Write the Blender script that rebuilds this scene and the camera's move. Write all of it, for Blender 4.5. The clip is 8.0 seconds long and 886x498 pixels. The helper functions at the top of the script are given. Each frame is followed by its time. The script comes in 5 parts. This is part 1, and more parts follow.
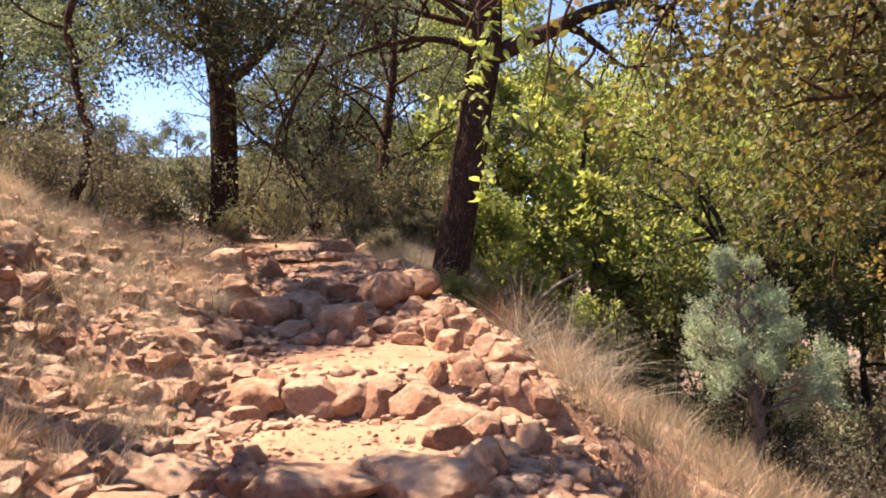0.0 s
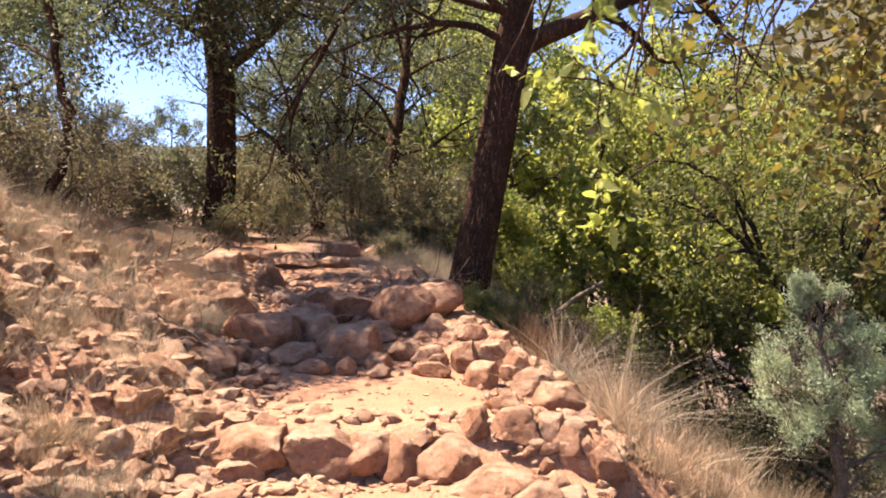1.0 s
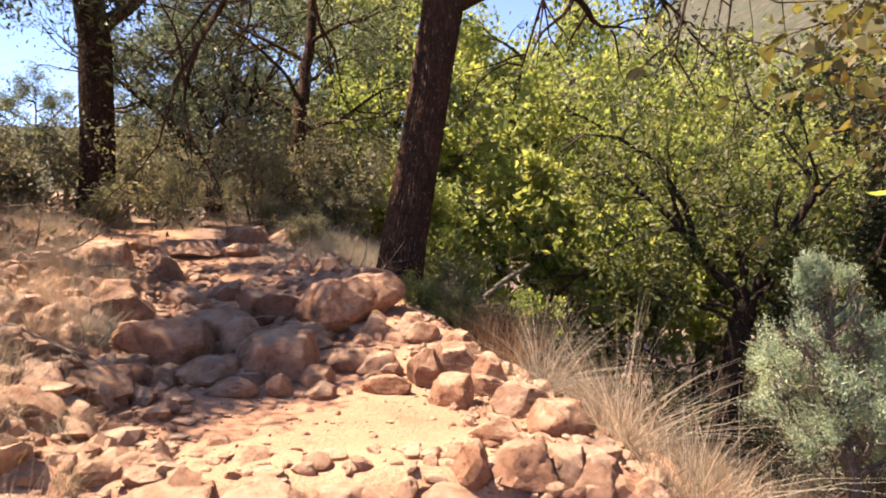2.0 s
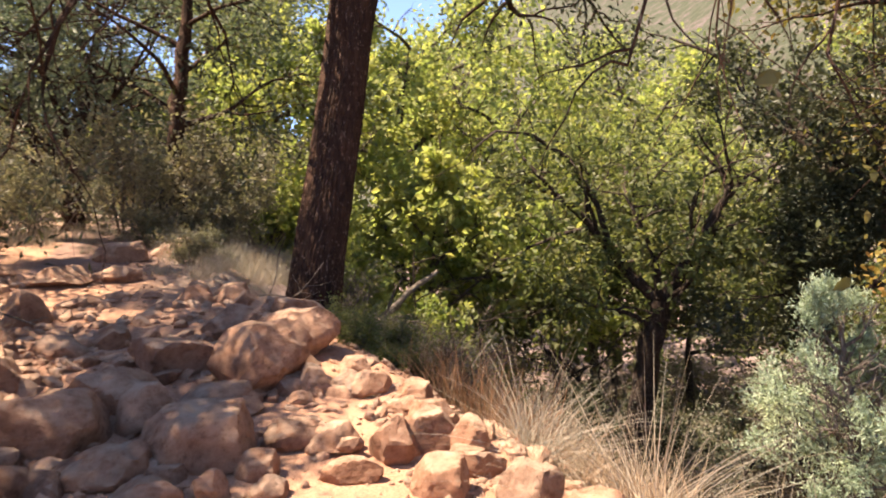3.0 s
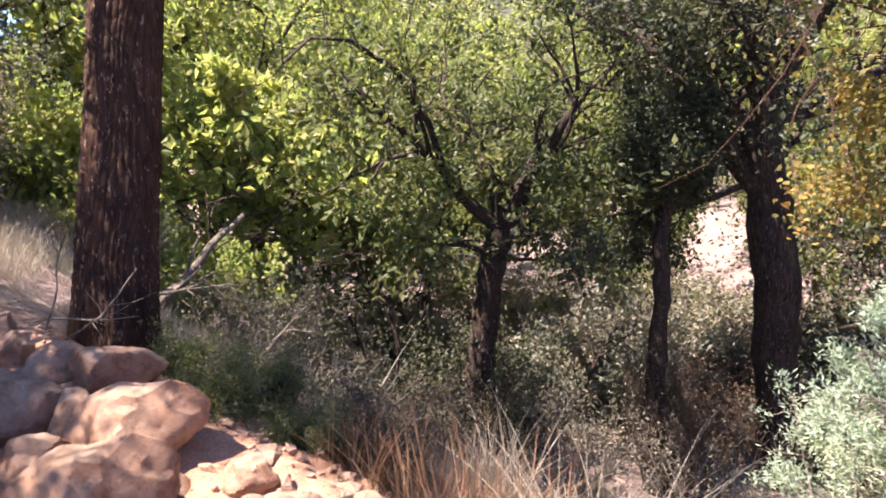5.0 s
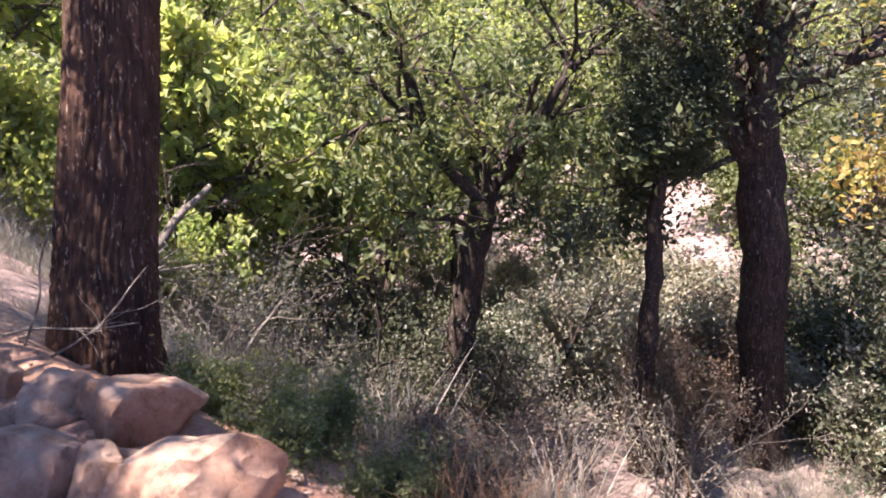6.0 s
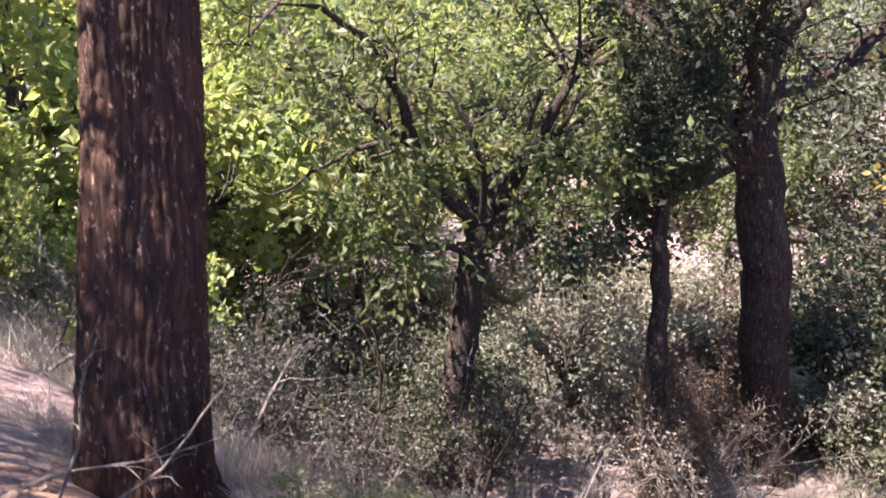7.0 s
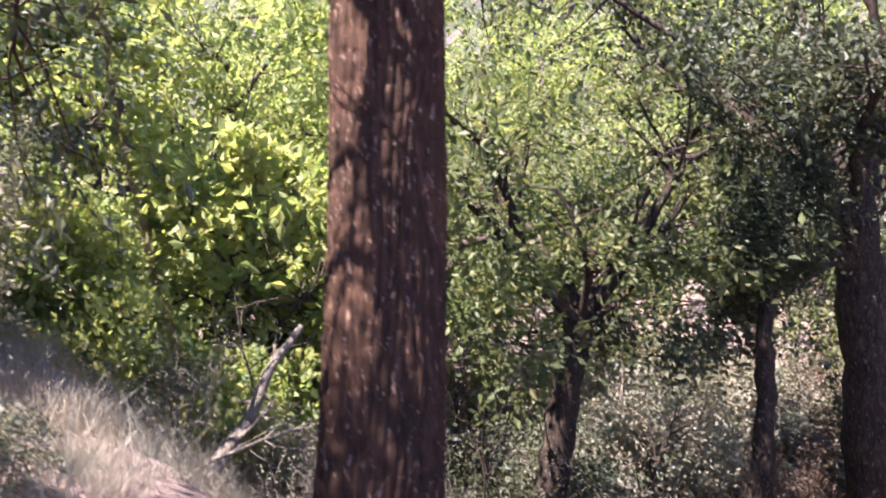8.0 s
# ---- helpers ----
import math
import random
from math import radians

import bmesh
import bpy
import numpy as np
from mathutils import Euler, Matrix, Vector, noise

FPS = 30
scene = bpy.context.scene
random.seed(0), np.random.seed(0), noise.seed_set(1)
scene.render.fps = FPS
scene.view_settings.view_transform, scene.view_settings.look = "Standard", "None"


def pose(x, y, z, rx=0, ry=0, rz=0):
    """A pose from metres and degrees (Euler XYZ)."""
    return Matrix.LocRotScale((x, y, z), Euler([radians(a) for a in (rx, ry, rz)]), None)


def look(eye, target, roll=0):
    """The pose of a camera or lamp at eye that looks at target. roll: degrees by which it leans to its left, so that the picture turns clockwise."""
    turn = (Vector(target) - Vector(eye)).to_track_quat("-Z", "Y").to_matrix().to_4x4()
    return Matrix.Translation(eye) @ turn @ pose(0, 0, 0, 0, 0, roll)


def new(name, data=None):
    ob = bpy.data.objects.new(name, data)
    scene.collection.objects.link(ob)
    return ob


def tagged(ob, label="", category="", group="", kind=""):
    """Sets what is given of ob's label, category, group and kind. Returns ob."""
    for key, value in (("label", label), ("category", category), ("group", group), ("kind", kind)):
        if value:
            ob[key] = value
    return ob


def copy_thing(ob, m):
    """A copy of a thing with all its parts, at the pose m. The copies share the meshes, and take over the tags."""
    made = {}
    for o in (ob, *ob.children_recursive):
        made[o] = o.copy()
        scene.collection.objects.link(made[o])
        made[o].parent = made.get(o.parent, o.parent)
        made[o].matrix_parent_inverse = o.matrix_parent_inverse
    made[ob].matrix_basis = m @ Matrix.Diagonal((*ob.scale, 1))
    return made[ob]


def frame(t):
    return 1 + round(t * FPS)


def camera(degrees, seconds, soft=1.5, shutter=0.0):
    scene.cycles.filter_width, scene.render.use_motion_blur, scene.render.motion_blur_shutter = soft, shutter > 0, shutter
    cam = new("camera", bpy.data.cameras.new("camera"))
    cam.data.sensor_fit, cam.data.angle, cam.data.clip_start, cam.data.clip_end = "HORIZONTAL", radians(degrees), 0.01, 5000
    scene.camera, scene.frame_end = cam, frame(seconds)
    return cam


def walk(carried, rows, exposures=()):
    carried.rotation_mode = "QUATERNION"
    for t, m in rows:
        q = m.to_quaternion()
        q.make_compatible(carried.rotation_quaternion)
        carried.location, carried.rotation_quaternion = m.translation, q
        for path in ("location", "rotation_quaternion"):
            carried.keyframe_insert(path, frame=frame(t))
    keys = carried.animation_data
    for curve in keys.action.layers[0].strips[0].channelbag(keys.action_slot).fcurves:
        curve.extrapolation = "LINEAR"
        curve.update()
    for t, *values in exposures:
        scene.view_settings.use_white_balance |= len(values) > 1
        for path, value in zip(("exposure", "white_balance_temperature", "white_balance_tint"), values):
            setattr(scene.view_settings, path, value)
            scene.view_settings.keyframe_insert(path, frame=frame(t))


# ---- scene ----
cam = camera(58.6, 8.0, soft=1.85, shutter=0.25)
METRES, EYE, TILT, LEAN, TURN = 8.0, 1.5, 0.0, 0.0, 0.0
ROWS = [
    (0.0, 0.0013, 0.0013, 0.0032, 0.20, -0.12, 0.00),
    (0.5, -0.0079, 0.0569, 0.0168, 0.58, -0.90, -0.31),
    (1.0, -0.0301, 0.1185, 0.0177, -0.10, -0.34, -1.58),
    (1.5, -0.0522, 0.1835, 0.0146, -3.89, -1.24, -1.36),
    (3.0, -0.1139, 0.3739, 0.0432, -17.99, -2.27, 0.43),
    (3.5, -0.1239, 0.4298, 0.0611, -25.17, -4.16, 1.23),
    (4.0, -0.1165, 0.4919, 0.0723, -31.73, -6.43, 1.62),
    (4.5, -0.1111, 0.5536, 0.0876, -34.31, -8.08, 1.93),
    (5.0, -0.1170, 0.6133, 0.0952, -36.23, -10.76, 2.47),
    (6.5, -0.1309, 0.7923, 0.1058, -44.61, -14.39, 1.35),
    (7.0, -0.1345, 0.8525, 0.1185, -47.32, -13.77, 2.79),
    (7.5, -0.1554, 0.8775, 0.1238, -46.63, -11.27, 3.11),
    (8.0, -0.1884, 0.9297, 0.1450, -45.51, -8.15, 2.93),
]
EXPOSURES = [(0.0, 1.88, 7700, 18), (1.5, 1.90, 7800, 20), (3.0, 2.08, 7900, 16), (4.2, 2.30, 7000, 18), (5.2, 2.54, 6450, 21), (6.5, 2.80, 6100, 24), (8.0, 2.82, 6000, 23)]
walk(cam, [(t, pose(0, 0, EYE, TILT, LEAN, TURN) @ pose(METRES * x, METRES * y, METRES * z, 90 + pitch, roll, yaw)) for t, x, y, z, yaw, pitch, roll in ROWS], EXPOSURES)

# ---- light: clear sky, one high sun from ahead and to the west side ----
SUN_EL = 62.0
SUN_AZ = -78.0          # degrees from +y towards +x
sun_dir = Vector((math.sin(radians(SUN_AZ)) * math.cos(radians(SUN_EL)), math.cos(radians(SUN_AZ)) * math.cos(radians(SUN_EL)), math.sin(radians(SUN_EL))))
world = bpy.data.worlds.new("sky")
scene.world = world
world.use_nodes = True
wn = world.node_tree.nodes
sky = wn.new("ShaderNodeTexSky")
sky.sky_type = "NISHITA"
sky.sun_disc = False
sky.sun_elevation = radians(SUN_EL)
sky.sun_rotation = radians(SUN_AZ)
sky.altitude = 6000
sky.air_density = 0.85
sky.ozone_density = 4.0
sky.dust_density = 0.0
wn["Background"].inputs["Strength"].default_value = 0.15
world.node_tree.links.new(sky.outputs["Color"], wn["Background"].inputs["Color"])
sun_data = bpy.data.lights.new("sun", "SUN")
sun_data.energy = 4.6
sun_data.angle = radians(0.53)
sun_data.color = (1.0, 0.92, 0.79)
sun = new("sun", sun_data)
sun.matrix_world = look(sun_dir * 60, (0, 0, 0))


# ---- materials ----
def nodes_of(name):
    m = bpy.data.materials.new(name)
    m.use_nodes = True
    nt = m.node_tree
    return m, nt, nt.nodes, nt.nodes["Principled BSDF"]


def noise_node(nt, scale, detail=6.0, rough=0.6, coord=None, dist=0.0):
    n = nt.nodes.new("ShaderNodeTexNoise")
    n.inputs["Scale"].default_value = scale
    n.inputs["Detail"].default_value = detail
    n.inputs["Roughness"].default_value = rough
    n.inputs["Distortion"].default_value = dist
    if coord is not None:
        nt.links.new(coord, n.inputs["Vector"])
    return n


def ramp(nt, src, stops):
    r = nt.nodes.new("ShaderNodeValToRGB")
    e = r.color_ramp.elements
    while len(e) < len(stops):
        e.new(0.5)
    for el, (p, c) in zip(e, stops):
        el.position = p
        el.color = (*c, 1.0)
    nt.links.new(src, r.inputs["Fac"])
    return r


def mix(nt, fac, a, b, mode="MIX"):
    m = nt.nodes.new("ShaderNodeMix")
    m.data_type = "RGBA"
    m.blend_type = mode
    for sock, v in ((m.inputs[0], fac), (m.inputs[6], a), (m.inputs[7], b)):
        if hasattr(v, "is_linked"):
            nt.links.new(v, sock)
        elif isinstance(v, tuple):
            sock.default_value = (*v, 1.0)
        else:
            sock.default_value = v
    return m.outputs[2]


def bump(nt, height, strength, distance, base=None):
    b = nt.nodes.new("ShaderNodeBump")
    b.inputs["Strength"].default_value = strength
    b.inputs["Distance"].default_value = distance
    nt.links.new(height, b.inputs["Height"])
    if base is not None:
        nt.links.new(base, b.inputs["Normal"])
    return b.outputs["Normal"]


def position(nt):
    return nt.nodes.new("ShaderNodeNewGeometry").outputs["Position"]


def rock_material(name, dark, mid, pale, island=False):
    m, nt, nd, p = nodes_of(name)
    pos = position(nt)
    n1 = noise_node(nt, 3.2, 8, 0.65, pos, 0.6)
    n2 = noise_node(nt, 26.0, 8, 0.7, pos)
    n3 = noise_node(nt, 140.0, 4, 0.7, pos)
    c = ramp(nt, n1.outputs["Fac"], [(0.30, dark), (0.5, mid), (0.72, pale)]).outputs["Color"]
    spots = ramp(nt, n2.outputs["Fac"], [(0.32, (0.50, 0.43, 0.39)), (0.47, (0.88, 0.85, 0.83)), (0.6, (1.0, 1.0, 1.0)), (0.72, (1.28, 1.25, 1.2))]).outputs["Color"]
    c = mix(nt, 1.0, c, spots, "MULTIPLY")
    if island:
        rnd = nt.nodes.new("ShaderNodeNewGeometry").outputs["Random Per Island"]
    else:
        rnd = nt.nodes.new("ShaderNodeObjectInfo").outputs["Random"]
    tint = ramp(nt, rnd, [(0.0, (0.74, 0.70, 0.70)), (0.35, (1.0, 0.92, 0.86)), (0.7, (1.08, 1.06, 1.04)), (1.0, (0.92, 1.0, 1.06))]).outputs["Color"]
    c = mix(nt, 1.0, c, tint, "MULTIPLY")
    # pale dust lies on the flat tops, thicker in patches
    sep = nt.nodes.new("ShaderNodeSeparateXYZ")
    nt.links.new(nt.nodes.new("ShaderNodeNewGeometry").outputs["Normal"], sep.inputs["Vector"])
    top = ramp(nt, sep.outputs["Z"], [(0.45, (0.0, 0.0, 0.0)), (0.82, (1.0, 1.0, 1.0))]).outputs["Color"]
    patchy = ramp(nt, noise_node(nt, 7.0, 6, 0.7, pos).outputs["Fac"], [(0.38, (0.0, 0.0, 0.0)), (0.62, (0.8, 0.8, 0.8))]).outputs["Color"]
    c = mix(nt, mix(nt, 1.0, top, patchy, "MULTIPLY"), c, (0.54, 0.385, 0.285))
    nt.links.new(c, p.inputs["Base Color"])
    p.inputs["Roughness"].default_value = 0.9
    p.inputs["Specular IOR Level"].default_value = 0.25
    b = bump(nt, noise_node(nt, 9.0, 9, 0.72, pos, 0.8).outputs["Fac"], 0.8, 0.05)
    b = bump(nt, n2.outputs["Fac"], 0.8, 0.025, b)
    b = bump(nt, n3.outputs["Fac"], 0.6, 0.01, b)
    nt.links.new(b, p.inputs["Normal"])
    return m


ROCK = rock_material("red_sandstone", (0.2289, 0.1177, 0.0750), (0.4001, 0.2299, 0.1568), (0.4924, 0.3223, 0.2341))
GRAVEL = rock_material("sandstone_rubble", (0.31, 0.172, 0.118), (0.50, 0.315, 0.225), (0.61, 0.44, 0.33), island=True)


def ground_material():
    m, nt, nd, p = nodes_of("ground_soil")
    pos = position(nt)
    n1 = noise_node(nt, 1.3, 8, 0.65, pos, 0.4)
    n2 = noise_node(nt, 18.0, 8, 0.7, pos)
    n3 = noise_node(nt, 90.0, 5, 0.7, pos)
    v = nt.nodes.new("ShaderNodeTexVoronoi")
    v.inputs["Scale"].default_value = 38.0
    nt.links.new(pos, v.inputs["Vector"])
    att = nt.nodes.new("ShaderNodeAttribute")
    att.attribute_name = "cover"
    sep = nt.nodes.new("ShaderNodeSeparateColor")
    nt.links.new(att.outputs["Color"], sep.inputs["Color"])
    sand = ramp(nt, n1.outputs["Fac"], [(0.3, (0.340, 0.175, 0.115)), (0.52, (0.425, 0.238, 0.160)), (0.7, (0.485, 0.295, 0.206))]).outputs["Color"]
    red = ramp(nt, n2.outputs["Fac"], [(0.32, (0.2408, 0.1198, 0.0784)), (0.5, (0.4169, 0.2352, 0.1568)), (0.7, (0.5184, 0.3360, 0.2363))]).outputs["Color"]
    litter = ramp(nt, n2.outputs["Fac"], [(0.3, (0.115, 0.085, 0.066)), (0.5, (0.290, 0.226, 0.182)), (0.7, (0.460, 0.385, 0.320))]).outputs["Color"]
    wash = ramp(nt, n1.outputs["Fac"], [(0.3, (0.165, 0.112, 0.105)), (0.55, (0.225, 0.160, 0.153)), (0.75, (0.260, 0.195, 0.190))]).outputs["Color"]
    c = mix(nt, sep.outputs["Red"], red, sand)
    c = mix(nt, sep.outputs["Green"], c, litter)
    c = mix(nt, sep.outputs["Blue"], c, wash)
    scrub = ramp(nt, noise_node(nt, 0.35, 9, 0.75, pos).outputs["Fac"], [(0.30, (0.150, 0.112, 0.108)), (0.42, (0.105, 0.086, 0.078)), (0.50, (0.056, 0.062, 0.038)), (0.75, (0.036, 0.044, 0.027))]).outputs["Color"]
    c = mix(nt, att.outputs["Alpha"], c, scrub)
    grit = ramp(nt, n3.outputs["Fac"], [(0.35, (0.68, 0.64, 0.6)), (0.55, (1.0, 1.0, 1.0)), (0.72, (1.16, 1.14, 1.1))]).outputs["Color"]
    c = mix(nt, 1.0, c, grit, "MULTIPLY")
    nt.links.new(c, p.inputs["Base Color"])
    p.inputs["Roughness"].default_value = 0.95
    p.inputs["Specular IOR Level"].default_value = 0.15
    b = bump(nt, n2.outputs["Fac"], 0.6, 0.03)
    b = bump(nt, v.outputs["Distance"], 0.3, 0.012, b)
    b = bump(nt, n3.outputs["Fac"], 0.4, 0.006, b)
    nt.links.new(b, p.inputs["Normal"])
    return m


GROUND = ground_material()


def bark_material(name, dark, mid, pale, scale=1.0, flake=(0.24, 0.19, 0.16)):
    m, nt, nd, p = nodes_of(name)
    pos = position(nt)
    mp = nt.nodes.new("ShaderNodeMapping")
    mp.inputs["Scale"].default_value = (1.0, 1.0, 0.22)
    nt.links.new(pos, mp.inputs["Vector"])
    n1 = noise_node(nt, 28.0 * scale, 7, 0.65, mp.outputs["Vector"], 0.5)
    n2 = noise_node(nt, 110.0 * scale, 5, 0.7, mp.outputs["Vector"])
    n3 = noise_node(nt, 4.0, 5, 0.6, pos)
    c = ramp(nt, n1.outputs["Fac"], [(0.34, dark), (0.55, mid), (0.74, pale)]).outputs["Color"]
    patch = ramp(nt, n3.outputs["Fac"], [(0.35, (0.72, 0.72, 0.72)), (0.65, (1.2, 1.16, 1.12))]).outputs["Color"]
    c = mix(nt, 1.0, c, patch, "MULTIPLY")
    mp2 = nt.nodes.new("ShaderNodeMapping")
    mp2.inputs["Scale"].default_value = (1.0, 1.0, 0.30)
    nt.links.new(pos, mp2.inputs["Vector"])
    n4 = noise_node(nt, 62.0 * scale, 2, 0.5, mp2.outputs["Vector"])
    fleck = ramp(nt, n4.outputs["Fac"], [(0.625, (0.0, 0.0, 0.0)), (0.69, (1.0, 1.0, 1.0))]).outputs["Color"]
    c = mix(nt, fleck, c, flake)
    nt.links.new(c, p.inputs["Base Color"])
    p.inputs["Roughness"].default_value = 0.9
    p.inputs["Specular IOR Level"].default_value = 0.2
    b = bump(nt, n1.outputs["Fac"], 0.9, 0.02)
    b = bump(nt, n2.outputs["Fac"], 0.5, 0.006, b)
    nt.links.new(b, p.inputs["Normal"])
    return m


BARK = bark_material("dark_bark", (0.0214, 0.0112, 0.0077), (0.054, 0.0275, 0.0178), (0.112, 0.061, 0.041), 1.0, (0.185, 0.12, 0.09))
BARK_DARK = bark_material("blackish_bark", (0.015, 0.010, 0.008), (0.042, 0.029, 0.023), (0.09, 0.066, 0.054), 1.0, (0.14, 0.115, 0.10))
BARK_OAK = bark_material("oak_bark", (0.031, 0.025, 0.020), (0.077, 0.059, 0.046), (0.155, 0.130, 0.108), 0.8)
BARK_GREY = bark_material("grey_twig_bark", (0.074, 0.062, 0.053), (0.161, 0.136, 0.118), (0.285, 0.254, 0.223), 1.5)
DEADWOOD = bark_material("weathered_deadwood", (0.09, 0.07, 0.055), (0.20, 0.165, 0.135), (0.34, 0.29, 0.245), 1.5, (0.36, 0.32, 0.28))


def leaf_material(name, stops, through_light=0.45, rough=0.5, glow=(1.25, 1.3, 0.82)):
    m, nt, nd, p = nodes_of(name)
    geo = nt.nodes.new("ShaderNodeNewGeometry")
    mean = tuple(sum(c[k] for _, c in stops) / len(stops) for k in range(3))
    stops = [(q, tuple(0.6 * c[k] + 0.4 * mean[k] for k in range(3))) for q, c in stops]
    c = ramp(nt, geo.outputs["Random Per Island"], stops).outputs["Color"]
    n = noise_node(nt, 1.5, 4, 0.65, geo.outputs["Position"])
    tone = ramp(nt, n.outputs["Fac"], [(0.32, (0.55, 0.66, 0.62)), (0.5, (0.95, 0.97, 0.95)), (0.68, (1.36, 1.26, 1.15))]).outputs["Color"]
    c = mix(nt, 1.0, c, tone, "MULTIPLY")
    nt.links.new(c, p.inputs["Base Color"])
    p.inputs["Roughness"].default_value = rough
    p.inputs["Specular IOR Level"].default_value = 0.35
    tr = nt.nodes.new("ShaderNodeBsdfTranslucent")
    warm = mix(nt, 1.0, c, glow, "MULTIPLY")
    nt.links.new(warm, tr.inputs["Color"])
    ms = nt.nodes.new("ShaderNodeMixShader")
    ms.inputs[0].default_value = through_light
    nt.links.new(p.outputs[0], ms.inputs[1])
    nt.links.new(tr.outputs[0], ms.inputs[2])
    nt.links.new(ms.outputs[0], nt.nodes["Material Output"].inputs["Surface"])
    return m


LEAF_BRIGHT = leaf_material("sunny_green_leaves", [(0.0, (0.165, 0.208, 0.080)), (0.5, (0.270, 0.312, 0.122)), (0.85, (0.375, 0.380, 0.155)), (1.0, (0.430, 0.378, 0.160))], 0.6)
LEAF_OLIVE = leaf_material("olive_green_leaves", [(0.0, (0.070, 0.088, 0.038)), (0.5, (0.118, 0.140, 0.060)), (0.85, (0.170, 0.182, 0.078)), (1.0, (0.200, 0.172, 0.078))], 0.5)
LEAF_OAK = leaf_material("grey_green_oak_leaves", [(0.0, (0.072, 0.092, 0.066)), (0.5, (0.125, 0.152, 0.104)), (0.9, (0.188, 0.212, 0.142)), (1.0, (0.235, 0.222, 0.140))], 0.4, 0.5, (1.15, 1.25, 0.95))
LEAF_DARK = leaf_material("dark_evergreen_leaves", [(0.0, (0.03, 0.037, 0.021)), (0.6, (0.055, 0.063, 0.034)), (1.0, (0.10, 0.095, 0.055))], 0.3)
LEAF_PALE = leaf_material("blue_green_juniper_sprays", [(0.0, (0.2160, 0.2746, 0.2052)), (0.5, (0.3240, 0.4013, 0.3024)), (1.0, (0.4320, 0.4858, 0.3780))], 0.3)
LEAF_YELLOW = leaf_material("autumn_yellow_leaves", [(0.0, (0.070, 0.078, 0.034)), (0.5, (0.120, 0.122, 0.046)), (0.8, (0.190, 0.160, 0.056)), (0.95, (0.22, 0.135, 0.05)), (1.0, (0.16, 0.085, 0.042))], 0.5)
LEAF_DRY = leaf_material("dry_grey_brush_leaves", [(0.0, (0.134, 0.114, 0.091)), (0.5, (0.244, 0.210, 0.171)), (0.85, (0.354, 0.318, 0.262)), (1.0, (0.159, 0.174, 0.104))], 0.35)
LEAF_HAZE = leaf_material("pale_grey_green_brush_leaves", [(0.0, (0.13, 0.118, 0.088)), (0.5, (0.215, 0.192, 0.145)), (1.0, (0.30, 0.268, 0.205))], 0.45)
LEAF_ORANGE = leaf_material("orange_autumn_leaves", [(0.0, (0.225, 0.220, 0.066)), (0.4, (0.360, 0.300, 0.088)), (0.75, (0.405, 0.240, 0.077)), (1.0, (0.270, 0.130, 0.066))], 0.5)
LEAF_LIME = leaf_material("lime_green_leaves", [(0.0, (0.1870, 0.2565, 0.0760)), (0.6, (0.2890, 0.3515, 0.1235)), (1.0, (0.3910, 0.4085, 0.1710))], 0.5)
LEAF_RUSSET = leaf_material("russet_dry_leaves", [(0.0, (0.06, 0.038, 0.028)), (0.6, (0.10, 0.065, 0.048)), (1.0, (0.16, 0.11, 0.08))], 0.3)
STRAW = leaf_material("dry_straw", [(0.0, (0.224, 0.142, 0.095)), (0.4, (0.347, 0.245, 0.173)), (0.8, (0.459, 0.353, 0.263)), (1.0, (0.530, 0.441, 0.357))], 0.35, 0.6, (1.122, 1.000, 0.966))
STRAW_PINK = leaf_material("dry_reddish_straw", [(0.0, (0.204, 0.130, 0.090)), (0.5, (0.316, 0.226, 0.164)), (1.0, (0.449, 0.362, 0.271))], 0.35, 0.6, (1.122, 1.153, 1.040))
STRAW_RUST = leaf_material("rusty_dry_weeds", [(0.0, (0.15, 0.075, 0.045)), (0.5, (0.25, 0.135, 0.08)), (1.0, (0.36, 0.23, 0.145))], 0.35, 0.6, (1.1, 1.02, 0.92))
STRAW_GREY = leaf_material("bleached_grey_straw", [(0.0, (0.22, 0.18, 0.145)), (0.5, (0.34, 0.29, 0.24)), (1.0, (0.47, 0.42, 0.36))], 0.35, 0.6, (1.1, 1.02, 0.92))


# ---- mesh helpers ----
def mesh_from(name, verts, faces, material, smooth=False):
    me = bpy.data.meshes.new(name)
    verts = np.asarray(verts, dtype=np.float32)
    faces = np.asarray(faces, dtype=np.int32)
    k = faces.shape[1]
    me.vertices.add(len(verts))
    me.vertices.foreach_set("co", verts.ravel())
    me.loops.add(faces.size)
    me.loops.foreach_set("vertex_index", faces.ravel())
    me.polygons.add(len(faces))
    me.polygons.foreach_set("loop_start", np.arange(0, faces.size, k, dtype=np.int32))
    me.polygons.foreach_set("loop_total", np.full(len(faces), k, dtype=np.int32))
    me.polygons.foreach_set("use_smooth", np.full(len(faces), smooth, dtype=bool))
    me.materials.append(material)
    me.update(calc_edges=True)
    return me


def part(name, me, parent, label=""):
    ob = new(name, me)
    ob.parent = parent
    return tagged(ob, label)


def unit(v):
    return v / np.maximum(np.linalg.norm(v, axis=-1, keepdims=True), 1e-9)


